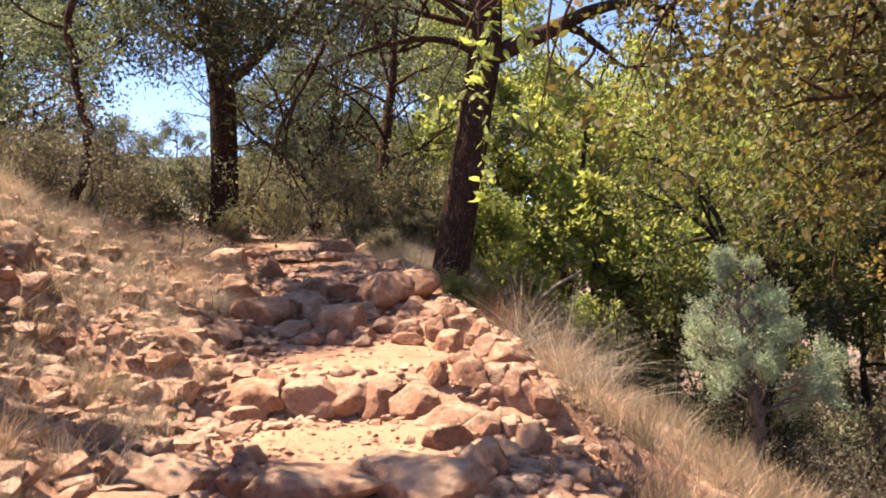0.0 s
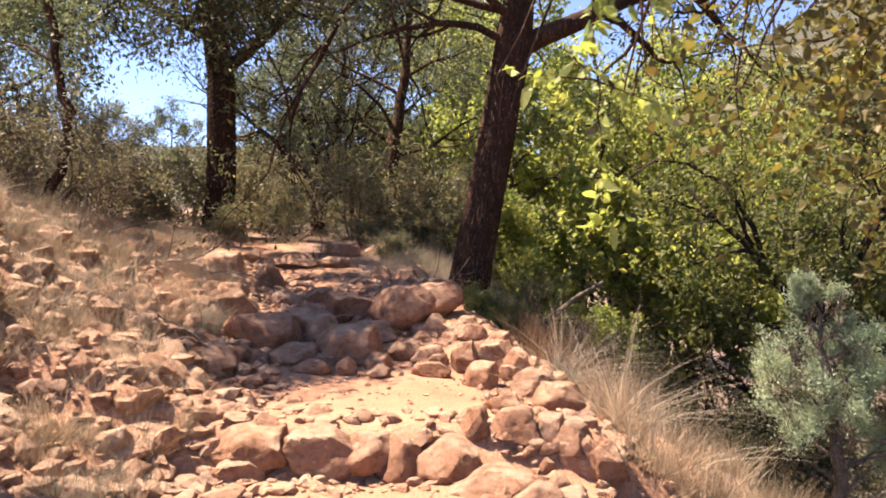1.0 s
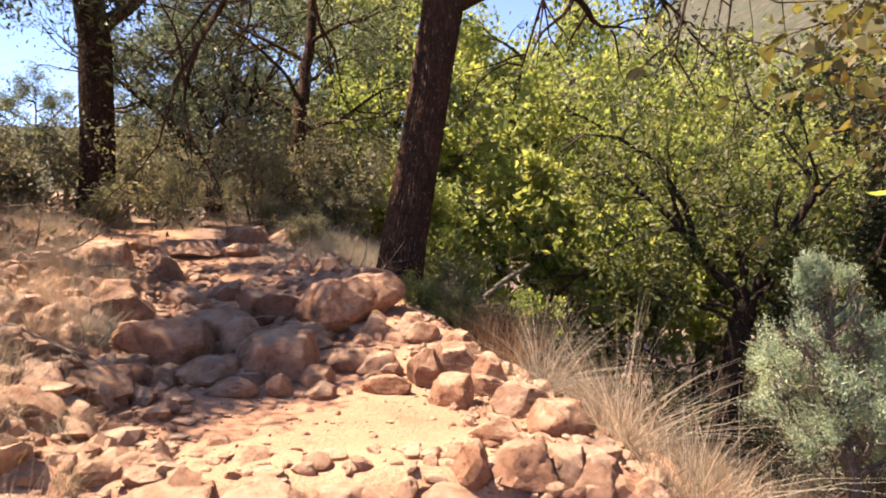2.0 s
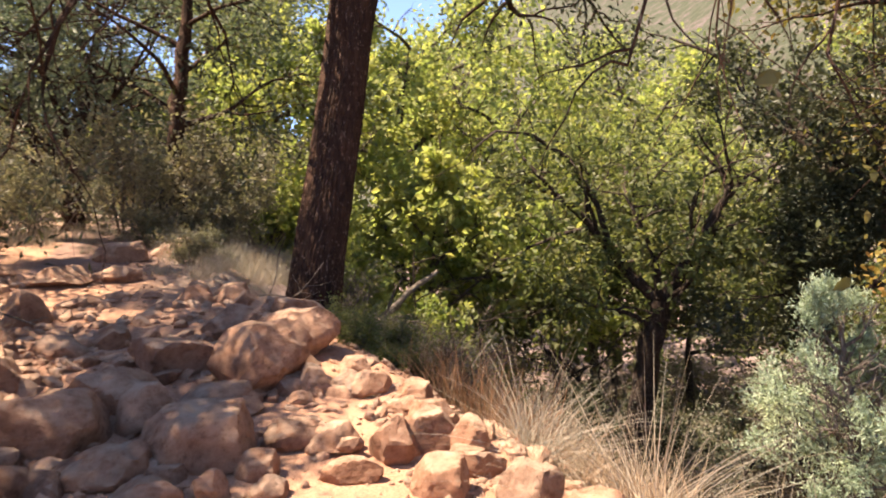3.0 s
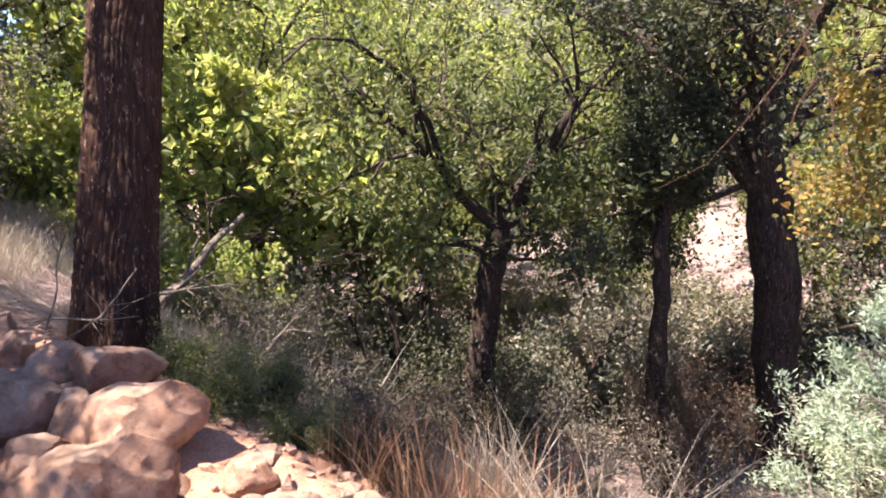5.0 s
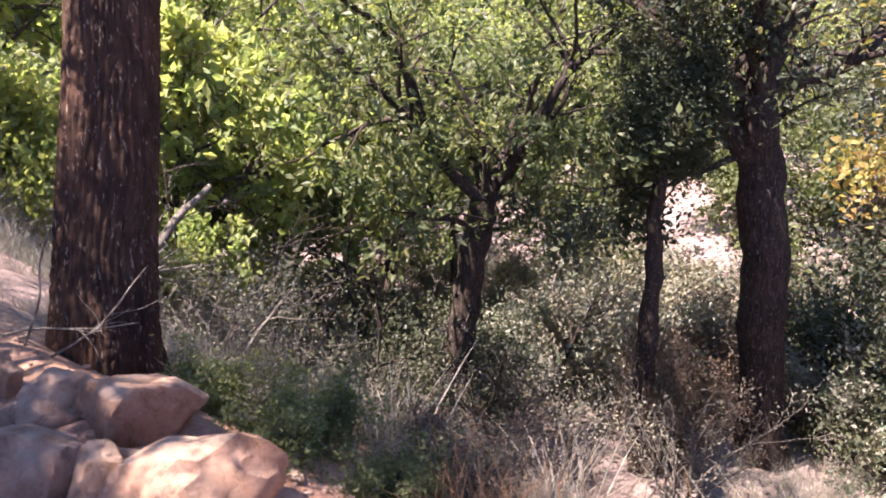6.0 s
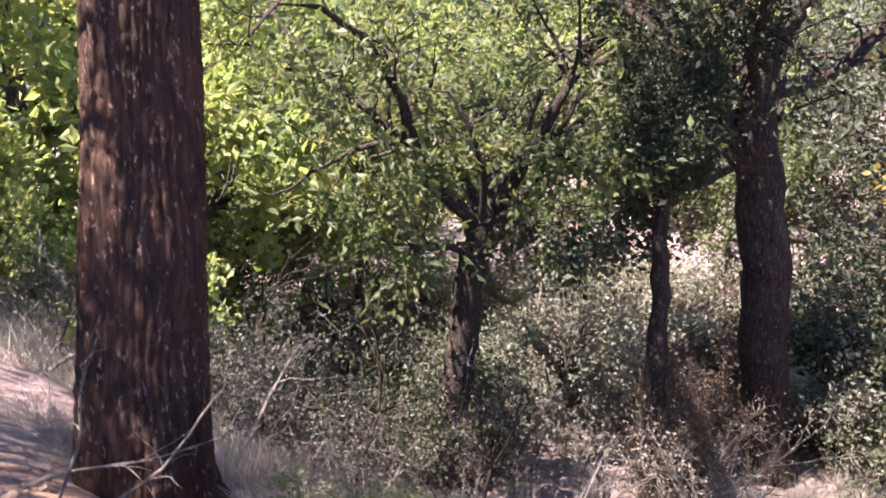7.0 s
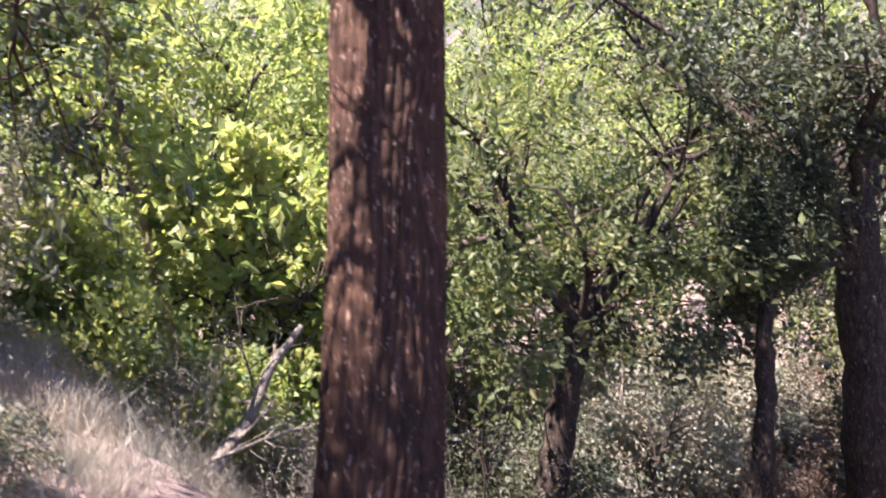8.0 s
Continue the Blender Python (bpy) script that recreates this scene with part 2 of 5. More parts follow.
def tube(points, radii, sides=8):
    """Verts and quads of a tapered tube along a polyline, closed to a point at its end."""
    pts = np.asarray(points, float)
    n = len(pts)
    tan = unit(np.gradient(pts, axis=0))
    ref = np.array([1.0, 0.0, 0.0]) if abs(tan[0][0]) < 0.8 else np.array([0.0, 1.0, 0.0])
    u = unit(np.cross(tan, ref))
    w = np.cross(tan, u)
    a = np.linspace(0, 2 * np.pi, sides, endpoint=False)
    ring = (np.cos(a)[None, :, None] * u[:, None, :] + np.sin(a)[None, :, None] * w[:, None, :]) * np.asarray(radii)[:, None, None]
    verts = (pts[:, None, :] + ring).reshape(-1, 3)
    i = np.arange(n - 1)[:, None] * sides
    j = np.arange(sides)[None, :]
    j2 = (j + 1) % sides
    faces = np.stack([i + j, i + j2, i + sides + j2, i + sides + j], -1).reshape(-1, 4)
    return verts, faces


def join_tubes(tubes):
    vs, fs, off = [], [], 0
    for v, f in tubes:
        vs.append(v)
        fs.append(f + off)
        off += len(v)
    return np.concatenate(vs), np.concatenate(fs)


def blades(base, direction, length, width, rng, bend=0.0, sag=0.0, oval=False):
    """Leaf shapes, folded a little along the rib: four corners each, or six for near leaves."""
    d = unit(direction)
    side = unit(np.cross(d, rng.normal(size=d.shape)))
    nrm = np.cross(d, side)
    L = length[:, None]
    W = width[:, None]
    tip = base + d * L
    tip[:, 2] -= sag * length
    if oval:
        m1 = base + d * L * 0.28 + nrm * L * bend
        m2 = base + d * L * 0.68 + nrm * L * bend * 0.8
        v = np.stack([base, m1 + side * W * 0.48, m2 + side * W * 0.42, tip, m2 - side * W * 0.42, m1 - side * W * 0.48], 1).reshape(-1, 3)
        return v, np.arange(len(base) * 6).reshape(-1, 6)
    mid = base + d * L * 0.45 + nrm * L * bend
    v = np.stack([base, mid + side * W * 0.5, tip, mid - side * W * 0.5], 1).reshape(-1, 3)
    return v, np.arange(len(base) * 4).reshape(-1, 4)


def wander(rng, start, direction, length, steps, wobble, pull):
    """A bent polyline; pull is the change of direction along the way."""
    pts = [np.asarray(start, float)]
    d = unit(np.asarray(direction, float))
    for _ in range(steps):
        d = unit(d + rng.normal(size=3) * wobble + np.asarray(pull) / steps)
        pts.append(pts[-1] + d * length / steps)
    return np.array(pts)


def branch_out(rng, line, radius, level, spec, out, tips):
    """Side branches of a limb, level by level, into out (tubes) and tips (twig ends)."""
    count, ratio, spread, wob, pull = spec[level]
    total = np.linalg.norm(np.diff(line, axis=0), axis=1).sum()
    for k in range(count):
        s = rng.uniform(0.3, 1.0) if k else 1.0
        x = s * (len(line) - 1)
        i = min(int(x), len(line) - 2)
        p = line[i] + (line[i + 1] - line[i]) * (x - i)
        d = unit(line[i + 1] - line[i])
        d = unit(d + rng.normal(size=3) * spread)
        ln = total * ratio * rng.uniform(0.6, 1.25)
        r = max(radius * (1.0 - 0.6 * s) * 0.6, 0.004)
        sub = wander(rng, p, d, ln, 6, wob, pull)
        out.append(tube(sub, np.linspace(r, r * 0.25, len(sub)), 5 if level else 6))
        if level + 1 < len(spec):
            branch_out(rng, sub, r, level + 1, spec, out, tips)
        else:
            for q in (0.45, 0.75, 1.0):
                y = q * (len(sub) - 1)
                a = min(int(y), len(sub) - 2)
                tips.append((sub[a] + (sub[a + 1] - sub[a]) * (y - a), unit(sub[a + 1] - sub[a])))


def crown_mesh(name, rng, tips, per_tip, spread, length, width, material, droop=0.0, along=0.5, sag=0.0, bend=0.1, oval=False):
    p = np.array([t[0] for t in tips])
    d = np.array([t[1] for t in tips])
    idx = np.repeat(np.arange(len(p)), per_tip)
    base = p[idx] + rng.normal(size=(len(idx), 3)) * spread * rng.uniform(0.5, 1.3, size=(len(idx), 1))
    way = d[idx] * along + rng.normal(size=(len(idx), 3)) * 0.7 + np.array([0, 0, -droop])
    ln = length * rng.uniform(0.6, 1.35, len(idx))
    v, f = blades(base, way, ln, ln * width, rng, bend, sag, oval)
    return mesh_from(name, v, f, material)


# ---- the lie of the land ----
TRAIL_Y = (-60.0, -5.0, 0.0, 3.4, 4.75, 4.95, 6.2, 7.2, 8.3, 10.0, 13.0, 20.0, 40.0)
TRAIL_Z = (-3.0, -0.35, 0.05, 0.40, 0.50, 0.72, 0.78, 0.93, 1.16, 1.38, 1.66, 1.9, 1.9)
LEFT_Y = (-5.0, 3.0, 5.0, 7.0, 9.0, 12.0, 30.0)
LEFT_X = (-1.5, -1.40, -1.45, -1.75, -2.3, -3.0, -4.0)
RIGHT_Y = (-5.0, 3.0, 5.0, 6.5, 8.0, 9.3, 12.0, 20.0, 60.0)
RIGHT_X = (0.45, 0.55, 0.55, 0.45, 0.0, -0.5, -0.75, 0.6, 3.0)


def value_noise(x, y, seed):
    """Smooth random relief, about -1 to 1, one bump a metre."""
    def h(i, j):
        n = (i * 374761393 + j * 668265263 + seed * 974634777) & 0x7FFFFFFF
        n = ((n ^ (n >> 13)) * 1274126177) & 0x7FFFFFFF
        return ((n ^ (n >> 16)) & 0xFFFF) / 32767.5 - 1.0
    xi, yi = np.floor(x).astype(np.int64), np.floor(y).astype(np.int64)
    fx, fy = x - xi, y - yi
    fx, fy = fx * fx * (3 - 2 * fx), fy * fy * (3 - 2 * fy)
    a = h(xi, yi) * (1 - fx) + h(xi + 1, yi) * fx
    b = h(xi, yi + 1) * (1 - fx) + h(xi + 1, yi + 1) * fx
    return a * (1 - fy) + b * fy


def smooth01(v, a, b):
    t = np.clip((v - a) / (b - a), 0, 1)
    return t * t * (3 - 2 * t)


def land(x, y):
    """Height of the ground, for arrays."""
    x, y = np.asarray(x, float), np.asarray(y, float)
    z0 = np.interp(y, TRAIL_Y, TRAIL_Z)
    dl = np.maximum(np.interp(y, LEFT_Y, LEFT_X) - x, 0)
    u = np.maximum(x - np.interp(y, RIGHT_Y, RIGHT_X), 0)
    slope = np.interp(y, (4.0, 6.0, 7.0, 9.0, 12.0), (0.5, 0.5, 0.40, 0.22, 0.10))
    bank = slope * np.minimum(dl, 2.6) + 0.22 * np.clip(dl - 1.0, 0, 1.3) * slope * 2 + 0.04 * np.clip(dl - 2.6, 0, 6)
    bank = bank - 1.6 * smooth01(dl, 12, 45)
    floor = -2.05 - 0.16 * np.clip(u - 4.2, 0, 9.8)
    side = z0 - 0.60 * u - 0.42 * smooth01(y, 7.2, 9.6) * np.maximum(u - 0.9, 0)
    k = 0.5
    hh = np.clip(0.5 + 0.5 * (side - floor) / k, 0, 1)
    low = floor * (1 - hh) + side * hh + k * hh * (1 - hh)
    far = 1.7 * smooth01(u, 19, 22.5) + 0.12 * np.clip(u - 23, 0, 17) + 0.8 * np.clip(u - 38, 0, 260)
    z = np.where(u > 0, low + far, z0 + bank)
    ahead = 0.16 * np.clip(y - 60, 0, 200)
    z = np.where(u > 0, np.maximum(z, -20), z) + ahead * (u <= 25) * smooth01(-u, -25, 0)
    off = np.clip(dl * 1.2, 0, 1) + np.clip(u * 1.5, 0, 1)
    rough = 0.035 + 0.10 * np.clip(off, 0, 1)
    z = z + rough * (0.6 * value_noise(x * 1.3, y * 1.3, 3) + 0.35 * value_noise(x * 3.1, y * 3.1, 4) + 0.2 * value_noise(x * 7.3, y * 7.3, 5))
    z = z + smooth01(np.hypot(x, y - 6), 14, 60) * 1.5 * value_noise(x * 0.09, y * 0.09, 8)
    return z


def H(x, y):
    return float(land(np.array([x]), np.array([y]))[0])


def graded(lo, hi, step, reach, growth=1.16):
    mid = list(np.arange(lo, hi + step / 2, step))
    up, down, s = [mid[-1]], [mid[0]], step
    while up[-1] < hi + reach:
        s = min(s * growth, 60)
        up.append(up[-1] + s)
        down.append(down[-1] - s)
    return np.array(down[:0:-1] + mid + up[1:])


def build_ground():
    gx, gy = graded(-4.5, 3.5, 0.045, 900), graded(2.0, 11.0, 0.045, 900)
    X, Y = np.meshgrid(gx, gy, indexing="ij")
    Z = land(X, Y)
    nx, ny = X.shape
    v = np.stack([X, Y, Z], -1).reshape(-1, 3)
    i, j = np.meshgrid(np.arange(nx - 1), np.arange(ny - 1), indexing="ij")
    a = (i * ny + j).ravel()
    f = np.stack([a, a + ny, a + ny + 1, a + 1], -1)
    me = mesh_from("ground", v, f, GROUND, smooth=True)
    dl = np.maximum(np.interp(Y, LEFT_Y, LEFT_X) - X, 0)
    u = np.maximum(X - np.interp(Y, RIGHT_Y, RIGHT_X), 0)
    wob = 0.25 * value_noise(X * 2, Y * 2, 11)
    sand = np.clip(1.0 - 2.5 * (dl + u) + wob, 0, 1) * (1 - smooth01(Y, 6.3, 9.0) * 0.6)
    litter = np.clip(smooth01(u + wob, 0.5, 2.2) + 0.6 * smooth01(Y + 2 * wob, 11.5, 14) * (u <= 0) + smooth01(dl, 2.5, 5), 0, 1)
    wash = smooth01(u + 2 * wob, 6, 12) * (1 - 0.7 * smooth01(u, 26, 50))
    wash = np.maximum(wash * 0.9, 0.45 * smooth01(value_noise(X * 0.9, Y * 0.9, 21), 0.1, 0.6) * smooth01(u, 2.0, 4.0))
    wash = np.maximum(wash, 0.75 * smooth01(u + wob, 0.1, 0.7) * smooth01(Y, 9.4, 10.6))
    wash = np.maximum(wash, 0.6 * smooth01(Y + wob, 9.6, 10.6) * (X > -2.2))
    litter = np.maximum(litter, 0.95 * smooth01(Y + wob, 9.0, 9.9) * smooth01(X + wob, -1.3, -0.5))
    hills = np.maximum(smooth01(u, 26, 40), smooth01(np.hypot(X, Y - 8), 22, 40) * (u < 5))
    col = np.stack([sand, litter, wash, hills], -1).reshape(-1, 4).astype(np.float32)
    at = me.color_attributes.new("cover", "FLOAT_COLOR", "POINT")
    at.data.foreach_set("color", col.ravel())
    return tagged(new("ground", me), "dusty red trail climbing between a rubble bank and a brushy ravine", "ground", kind="structure")


build_ground()


# ---- trees ----
def empty_at(name, x, y, z, label, category, group=""):
    ob = new(name)
    ob.location = (x, y, z)
    ob.empty_display_size = 0.2
    return tagged(ob, label, category, group)


def bark_trunk(name, line, radii, seed, sides=200, rings=420, relief=0.013):
    """A trunk with deep furrowed bark in the mesh itself."""
    rng = np.random.default_rng(seed)
    line = np.asarray(line, float)
    t = np.linspace(0, 1, len(line))
    tt = np.linspace(0, 1, rings)
    pts = np.stack([np.interp(tt, t, line[:, k]) for k in range(3)], -1)
    ker = np.ones(25) / 25
    pad = np.pad(pts, ((12, 12), (0, 0)), mode="reflect", reflect_type="odd")
    pts = np.stack([np.convolve(pad[:, k], ker, "valid") for k in range(3)], -1)
    rad = np.interp(tt, t, radii)
    a = np.linspace(0, 2 * np.pi, sides, endpoint=False)
    A, S = np.meshgrid(a, tt)
    height = S * np.linalg.norm(np.diff(line, axis=0), axis=1).sum()
    ca, sa = np.cos(A), np.sin(A)
    # plates: long ridges broken along the height
    q = A / (2 * np.pi) * 38 + 1.1 * value_noise(height * 2.2, A * 1.5, seed)
    cell = np.floor(q)
    gap = np.abs(q - cell - 0.5) * 2
    along = height * 9.0 + 5.3 * np.sin(cell * 12.9898)
    brk = np.abs(along - np.floor(along) - 0.5) * 2
    ridge = (1 - smooth01(gap, 0.55, 1.0)) * (1 - 0.6 * smooth01(brk, 0.75, 1.0))
    fine = value_noise(A * 24, height * 14, seed + 1) * 0.35 + value_noise(A * 60, height * 40, seed + 2) * 0.25
    lump = 0.016 * value_noise(ca * 2 + 7, height * 1.3 + sa * 2, seed + 3)
    flare = 0.05 * np.exp(-height / 0.2) * (1 + 0.8 * np.cos(A * 4 + 1.0) + 0.4 * np.cos(A * 7))
    r = rad[:, None] + relief * (ridge + fine - 0.6) + lump + flare
    v = np.stack([pts[:, None, 0] + r * ca, pts[:, None, 1] + r * sa, pts[:, None, 2] + 0 * r], -1).reshape(-1, 3)
    i, j = np.meshgrid(np.arange(rings - 1), np.arange(sides), indexing="ij")
    j2 = (j + 1) % sides
    f = np.stack([i * sides + j, i * sides + j2, (i + 1) * sides + j2, (i + 1) * sides + j], -1).reshape(-1, 4)
    return mesh_from(name, v, f, BARK, smooth=True)


def build_tree(name, x, y, label, category, seed, trunk, radii, limbs, spec, leaf, bark, per_tip, spread, length, width, droop=0.0, sides=14, group="", fine_bark=False, sag=0.0, keep=None, oval=False, clump=2.0, gaps=-0.5):
    """trunk: polyline from the base; limbs: (share of the trunk's height, direction, length, radius, pull)."""
    rng = np.random.default_rng(seed)
    z = H(x, y) - 0.08
    root = empty_at(name, x, y, z, label, category, group)
    trunk = np.asarray(trunk, float)
    if fine_bark:
        me = bark_trunk("trunk", trunk, radii, seed)
    else:
        t = np.linspace(0, 1, len(trunk))
        tt = np.linspace(0, 1, 22)
        line = np.stack([np.interp(tt, t, trunk[:, k]) for k in range(3)], -1)
        line[1:-1] += rng.normal(size=(20, 3)) * 0.018
        rr = np.interp(tt, t, radii) * (1 + rng.normal(size=22) * 0.05)
        rr[0] *= 1.35
        rr[1] *= 1.12
        v, f = tube(line, rr, sides)
        v = v + 0.03 * np.interp(np.arange(len(v)), [0, len(v)], [radii[0], radii[-1]])[:, None] * rng.normal(size=v.shape)
        me = mesh_from("trunk", v, f, bark, smooth=True)
    part("trunk", me, root)
    tips = []
    for share, d, ln, r, pull, *own in limbs:
        k = share * (len(trunk) - 1)
        i = min(int(k), len(trunk) - 2)
        p = trunk[i] + (trunk[i + 1] - trunk[i]) * (k - i)
        line = wander(rng, p, d, ln, 9, 0.13, pull)
        out = [tube(line, np.linspace(r, r * 0.3, len(line)), 9)]
        branch_out(rng, line, r, 0, own[0] if own else spec, out, tips)
        v, f = join_tubes(out)
        part("limb", mesh_from("limb", v, f, bark, smooth=True), root)
    if keep:
        tips = [q for q in tips if keep(q[0] + np.array([x, y, z]))]
    tips = [q for q in tips if noise.noise(Vector(q[0]) * clump + Vector((seed, 0, 0))) > gaps]
    if per_tip:
        part("crown", crown_mesh("crown", rng, tips, per_tip, spread, length, width, leaf, droop, sag=sag, oval=oval), root)
    return root


SPEC = [(7, 0.5, 0.75, 0.18, (0, 0, 0.15)), (5, 0.5, 0.8, 0.22, (0, 0, -0.1))]
SPEC_DROOP = [(7, 0.5, 0.7, 0.18, (0, 0, -0.2)), (5, 0.55, 0.8, 0.22, (0, 0, -0.5))]
SPEC_DENSE = [(12, 0.4, 0.7, 0.18, (0, 0, 0)), (7, 0.5, 0.8, 0.2, (0, 0, 0))]
SPEC_TWIGGY = [(9, 0.5, 0.7, 0.2, (0, 0, 0.1)), (7, 0.5, 0.8, 0.25, (0, 0, 0.0))]


def ring_limbs(rng, count, lo, hi, ln, r, rise, pull):
    out = []
    for k in range(count):
        a = k * 2.399 + rng.uniform(-0.4, 0.4)
        s = lo + (hi - lo) * (k + 0.5) / count
        out.append((s, (math.cos(a), math.sin(a), rise), ln * rng.uniform(0.75, 1.2) * (1.15 - 0.5 * s), r * (1.2 - 0.6 * s), pull))
    return out


R = np.random.default_rng(5)

# the big leaning trunk beside the trail
build_tree("juniper_tree", 0.0, 9.38, "tall dark shaggy-barked juniper leaning at the trail's edge", "tree", 11,
           [(0, 0, 0), (0.12, 0.03, 0.7), (0.26, 0.08, 1.5), (0.38, 0.14, 2.3), (0.49, 0.18, 3.05), (0.56, 0.22, 3.8), (0.6, 0.3, 5.2), (0.7, 0.4, 7.0)],
           (0.225, 0.205, 0.195, 0.19, 0.185, 0.13, 0.09, 0.04),
           [(0.545, (0.92, 0.1, 0.42), 3.6, 0.125, (0, 0, -0.35)), (0.555, (-0.75, -0.1, 0.55), 2.0, 0.05, (0, 0, -0.2)), (0.64, (-0.5, 0.2, 0.6), 2.6, 0.07, (0, 0, 0.1)), (0.60, (-0.85, -0.35, 0.5), 2.3, 0.05, (0, 0, -0.3)), (0.66, (-0.9, 0.35, 0.45), 2.6, 0.05, (0, 0, -0.3)),
            (0.74, (-0.4, 0.8, 0.4), 2.6, 0.06, (0, 0, 0)), (0.8, (0.8, 0.6, 0.4), 2.6, 0.06, (0, 0, 0)), (0.85, (-0.8, -0.3, 0.5), 2.2, 0.05, (0, 0, 0)), (0.95, (0.2, 0.2, 1), 1.8, 0.05, (0, 0, 0)),
            # extra limbs, mostly out of view, added to shade the pile and the trunk
            (0.62, (-0.95, 0.1, 0.35), 1.9, 0.05, (0, 0, 0), SPEC), (0.70, (-0.9, 0.35, 0.3), 2.0, 0.05, (0, 0, 0), SPEC), (0.76, (-0.93, -0.38, 0.12), 3.6, 0.06, (0, 0, 0), SPEC), (0.80, (-0.97, -0.1, 0.15), 3.8, 0.06, (0, 0, 0), SPEC)],
           # keep opens leaf gaps so sun reaches the boulders and the slope
           SPEC_DROOP, LEAF_DARK, BARK, 19, 0.15, 0.085, 0.35, 0.3, fine_bark=True, keep=lambda p: (p[1] > 9.1 or p[2] > 4.8) and math.hypot(p[0] + 0.52 * (p[2] - 1.3) + 0.45, p[1] - 0.11 * (p[2] - 1.3) - 7.7) > 0.5 and math.hypot(p[0] + 0.52 * (p[2] - 1.3) + 0.4, p[1] - 0.11 * (p[2] - 1.3) - 8.7) > 0.4 and math.hypot(p[0] + 0.52 * (p[2] - 0.6) - 1.3, p[1] - 0.11 * (p[2] - 0.6) - 8.8) > 0.9)

# the upright tree where the trail bends out of sight
build_tree("juniper_tree", -3.62, 12.9, "upright dark juniper with a forked top behind the trail", "tree", 12,
           [(0, 0, 0), (0.02, 0, 1.2), (0.0, 0, 2.3), (-0.1, 0.0, 2.9), (-0.35, 0, 4.0), (-0.6, 0.2, 5.5), (-0.7, 0.3, 7.5)],
           (0.23, 0.21, 0.20, 0.18, 0.14, 0.1, 0.04),
           [(0.36, (0.70, 0.0, 0.75), 2.5, 0.11, (0, 0, 0.4)), (0.5, (-0.7, -0.3, 0.3), 2.6, 0.06, (0, 0, -0.3)), (0.55, (0.3, -0.9, 0.3), 2.3, 0.06, (0, 0, -0.3)), (0.62, (-0.9, 0.3, 0.3), 3.0, 0.06, (0, 0, -0.2)),
            (0.7, (0.6, 0.6, 0.4), 1.7, 0.06, (0, 0, 0)), (0.78, (-0.6, -0.6, 0.4), 2.6, 0.05, (0, 0, -0.2)), (0.88, (0.6, -0.5, 0.5), 2.3, 0.05, (0, 0, 0)), (0.96, (-0.3, 0.3, 1), 1.8, 0.04, (0, 0, 0))],
           # keep drops leaves whose shadows would fall on ground and shrubs behind the big trunk
           SPEC_DROOP, LEAF_DARK, BARK, 42, 0.17, 0.10, 0.32, 0.2, fine_bark=True, keep=lambda p: math.hypot(p[0] + 0.52 * (p[2] - 1.3) - 0.1, p[1] - 0.11 * (p[2] - 1.3) - 11.0) > 1.0 and math.hypot(p[0] + 0.52 * (p[2] - 1.3) - 0.5, p[1] - 0.11 * (p[2] - 1.3) - 12.1) > 1.2 and math.hypot(p[0] + 0.52 * (p[2] - 1.8) - 1.0, p[1] - 0.11 * (p[2] - 1.8) - 14.3) > 1.3)

# slim trunk between them, and a many-stemmed small tree
build_tree("oak_tree", -0.92, 12.8, "slim dark-barked oak with a bowed stem", "tree", 13,
           [(0, 0, 0), (0.02, 0, 0.5), (-0.12, 0, 1.1), (-0.06, 0, 1.7), (0.05, 0.1, 2.6), (0.1, 0.2, 4.2)], (0.12, 0.10, 0.10, 0.09, 0.07, 0.03),
           # keep thins the crown here too, for sun on the grass beyond the trunk
           ring_limbs(R, 9, 0.45, 1.0, 1.9, 0.04, 0.5, (0, 0, 0.1)), SPEC, LEAF_OAK, BARK, 12, 0.2, 0.06, 0.5, 0.1, keep=lambda p: math.hypot(p[0] + 0.52 * (p[2] - 1.3) - 0.1, p[1] - 0.11 * (p[2] - 1.3) - 11.8) > 0.9)
build_tree("small_tree", -2.25, 14.0, "small spreading tree with bare dark fan of branches", "tree", 14,
           [(0, 0, 0), (-0.03, 0, 0.4), (-0.02, 0, 0.75)], (0.14, 0.12, 0.10),
           [(1.0, (-0.5, 0.1, 0.9), 2.1, 0.065, (0, 0, 0.5)), (0.9, (0.5, -0.1, 0.8), 1.9, 0.06, (0, 0, 0.5)), (1.0, (0.02, 0.1, 1), 2.8, 0.08, (0, 0, 0.3)), (0.8, (0.75, 0.1, 0.45), 1.4, 0.045, (0, 0, 0.4)),
            (0.8, (-0.8, 0.1, 0.5), 1.5, 0.045, (0, 0, 0.4)), (1.0, (-0.2, -0.2, 1), 2.2, 0.055, (0, 0, 0.3))],
           SPEC_TWIGGY, LEAF_OAK, BARK, 5, 0.2, 0.055, 0.45)
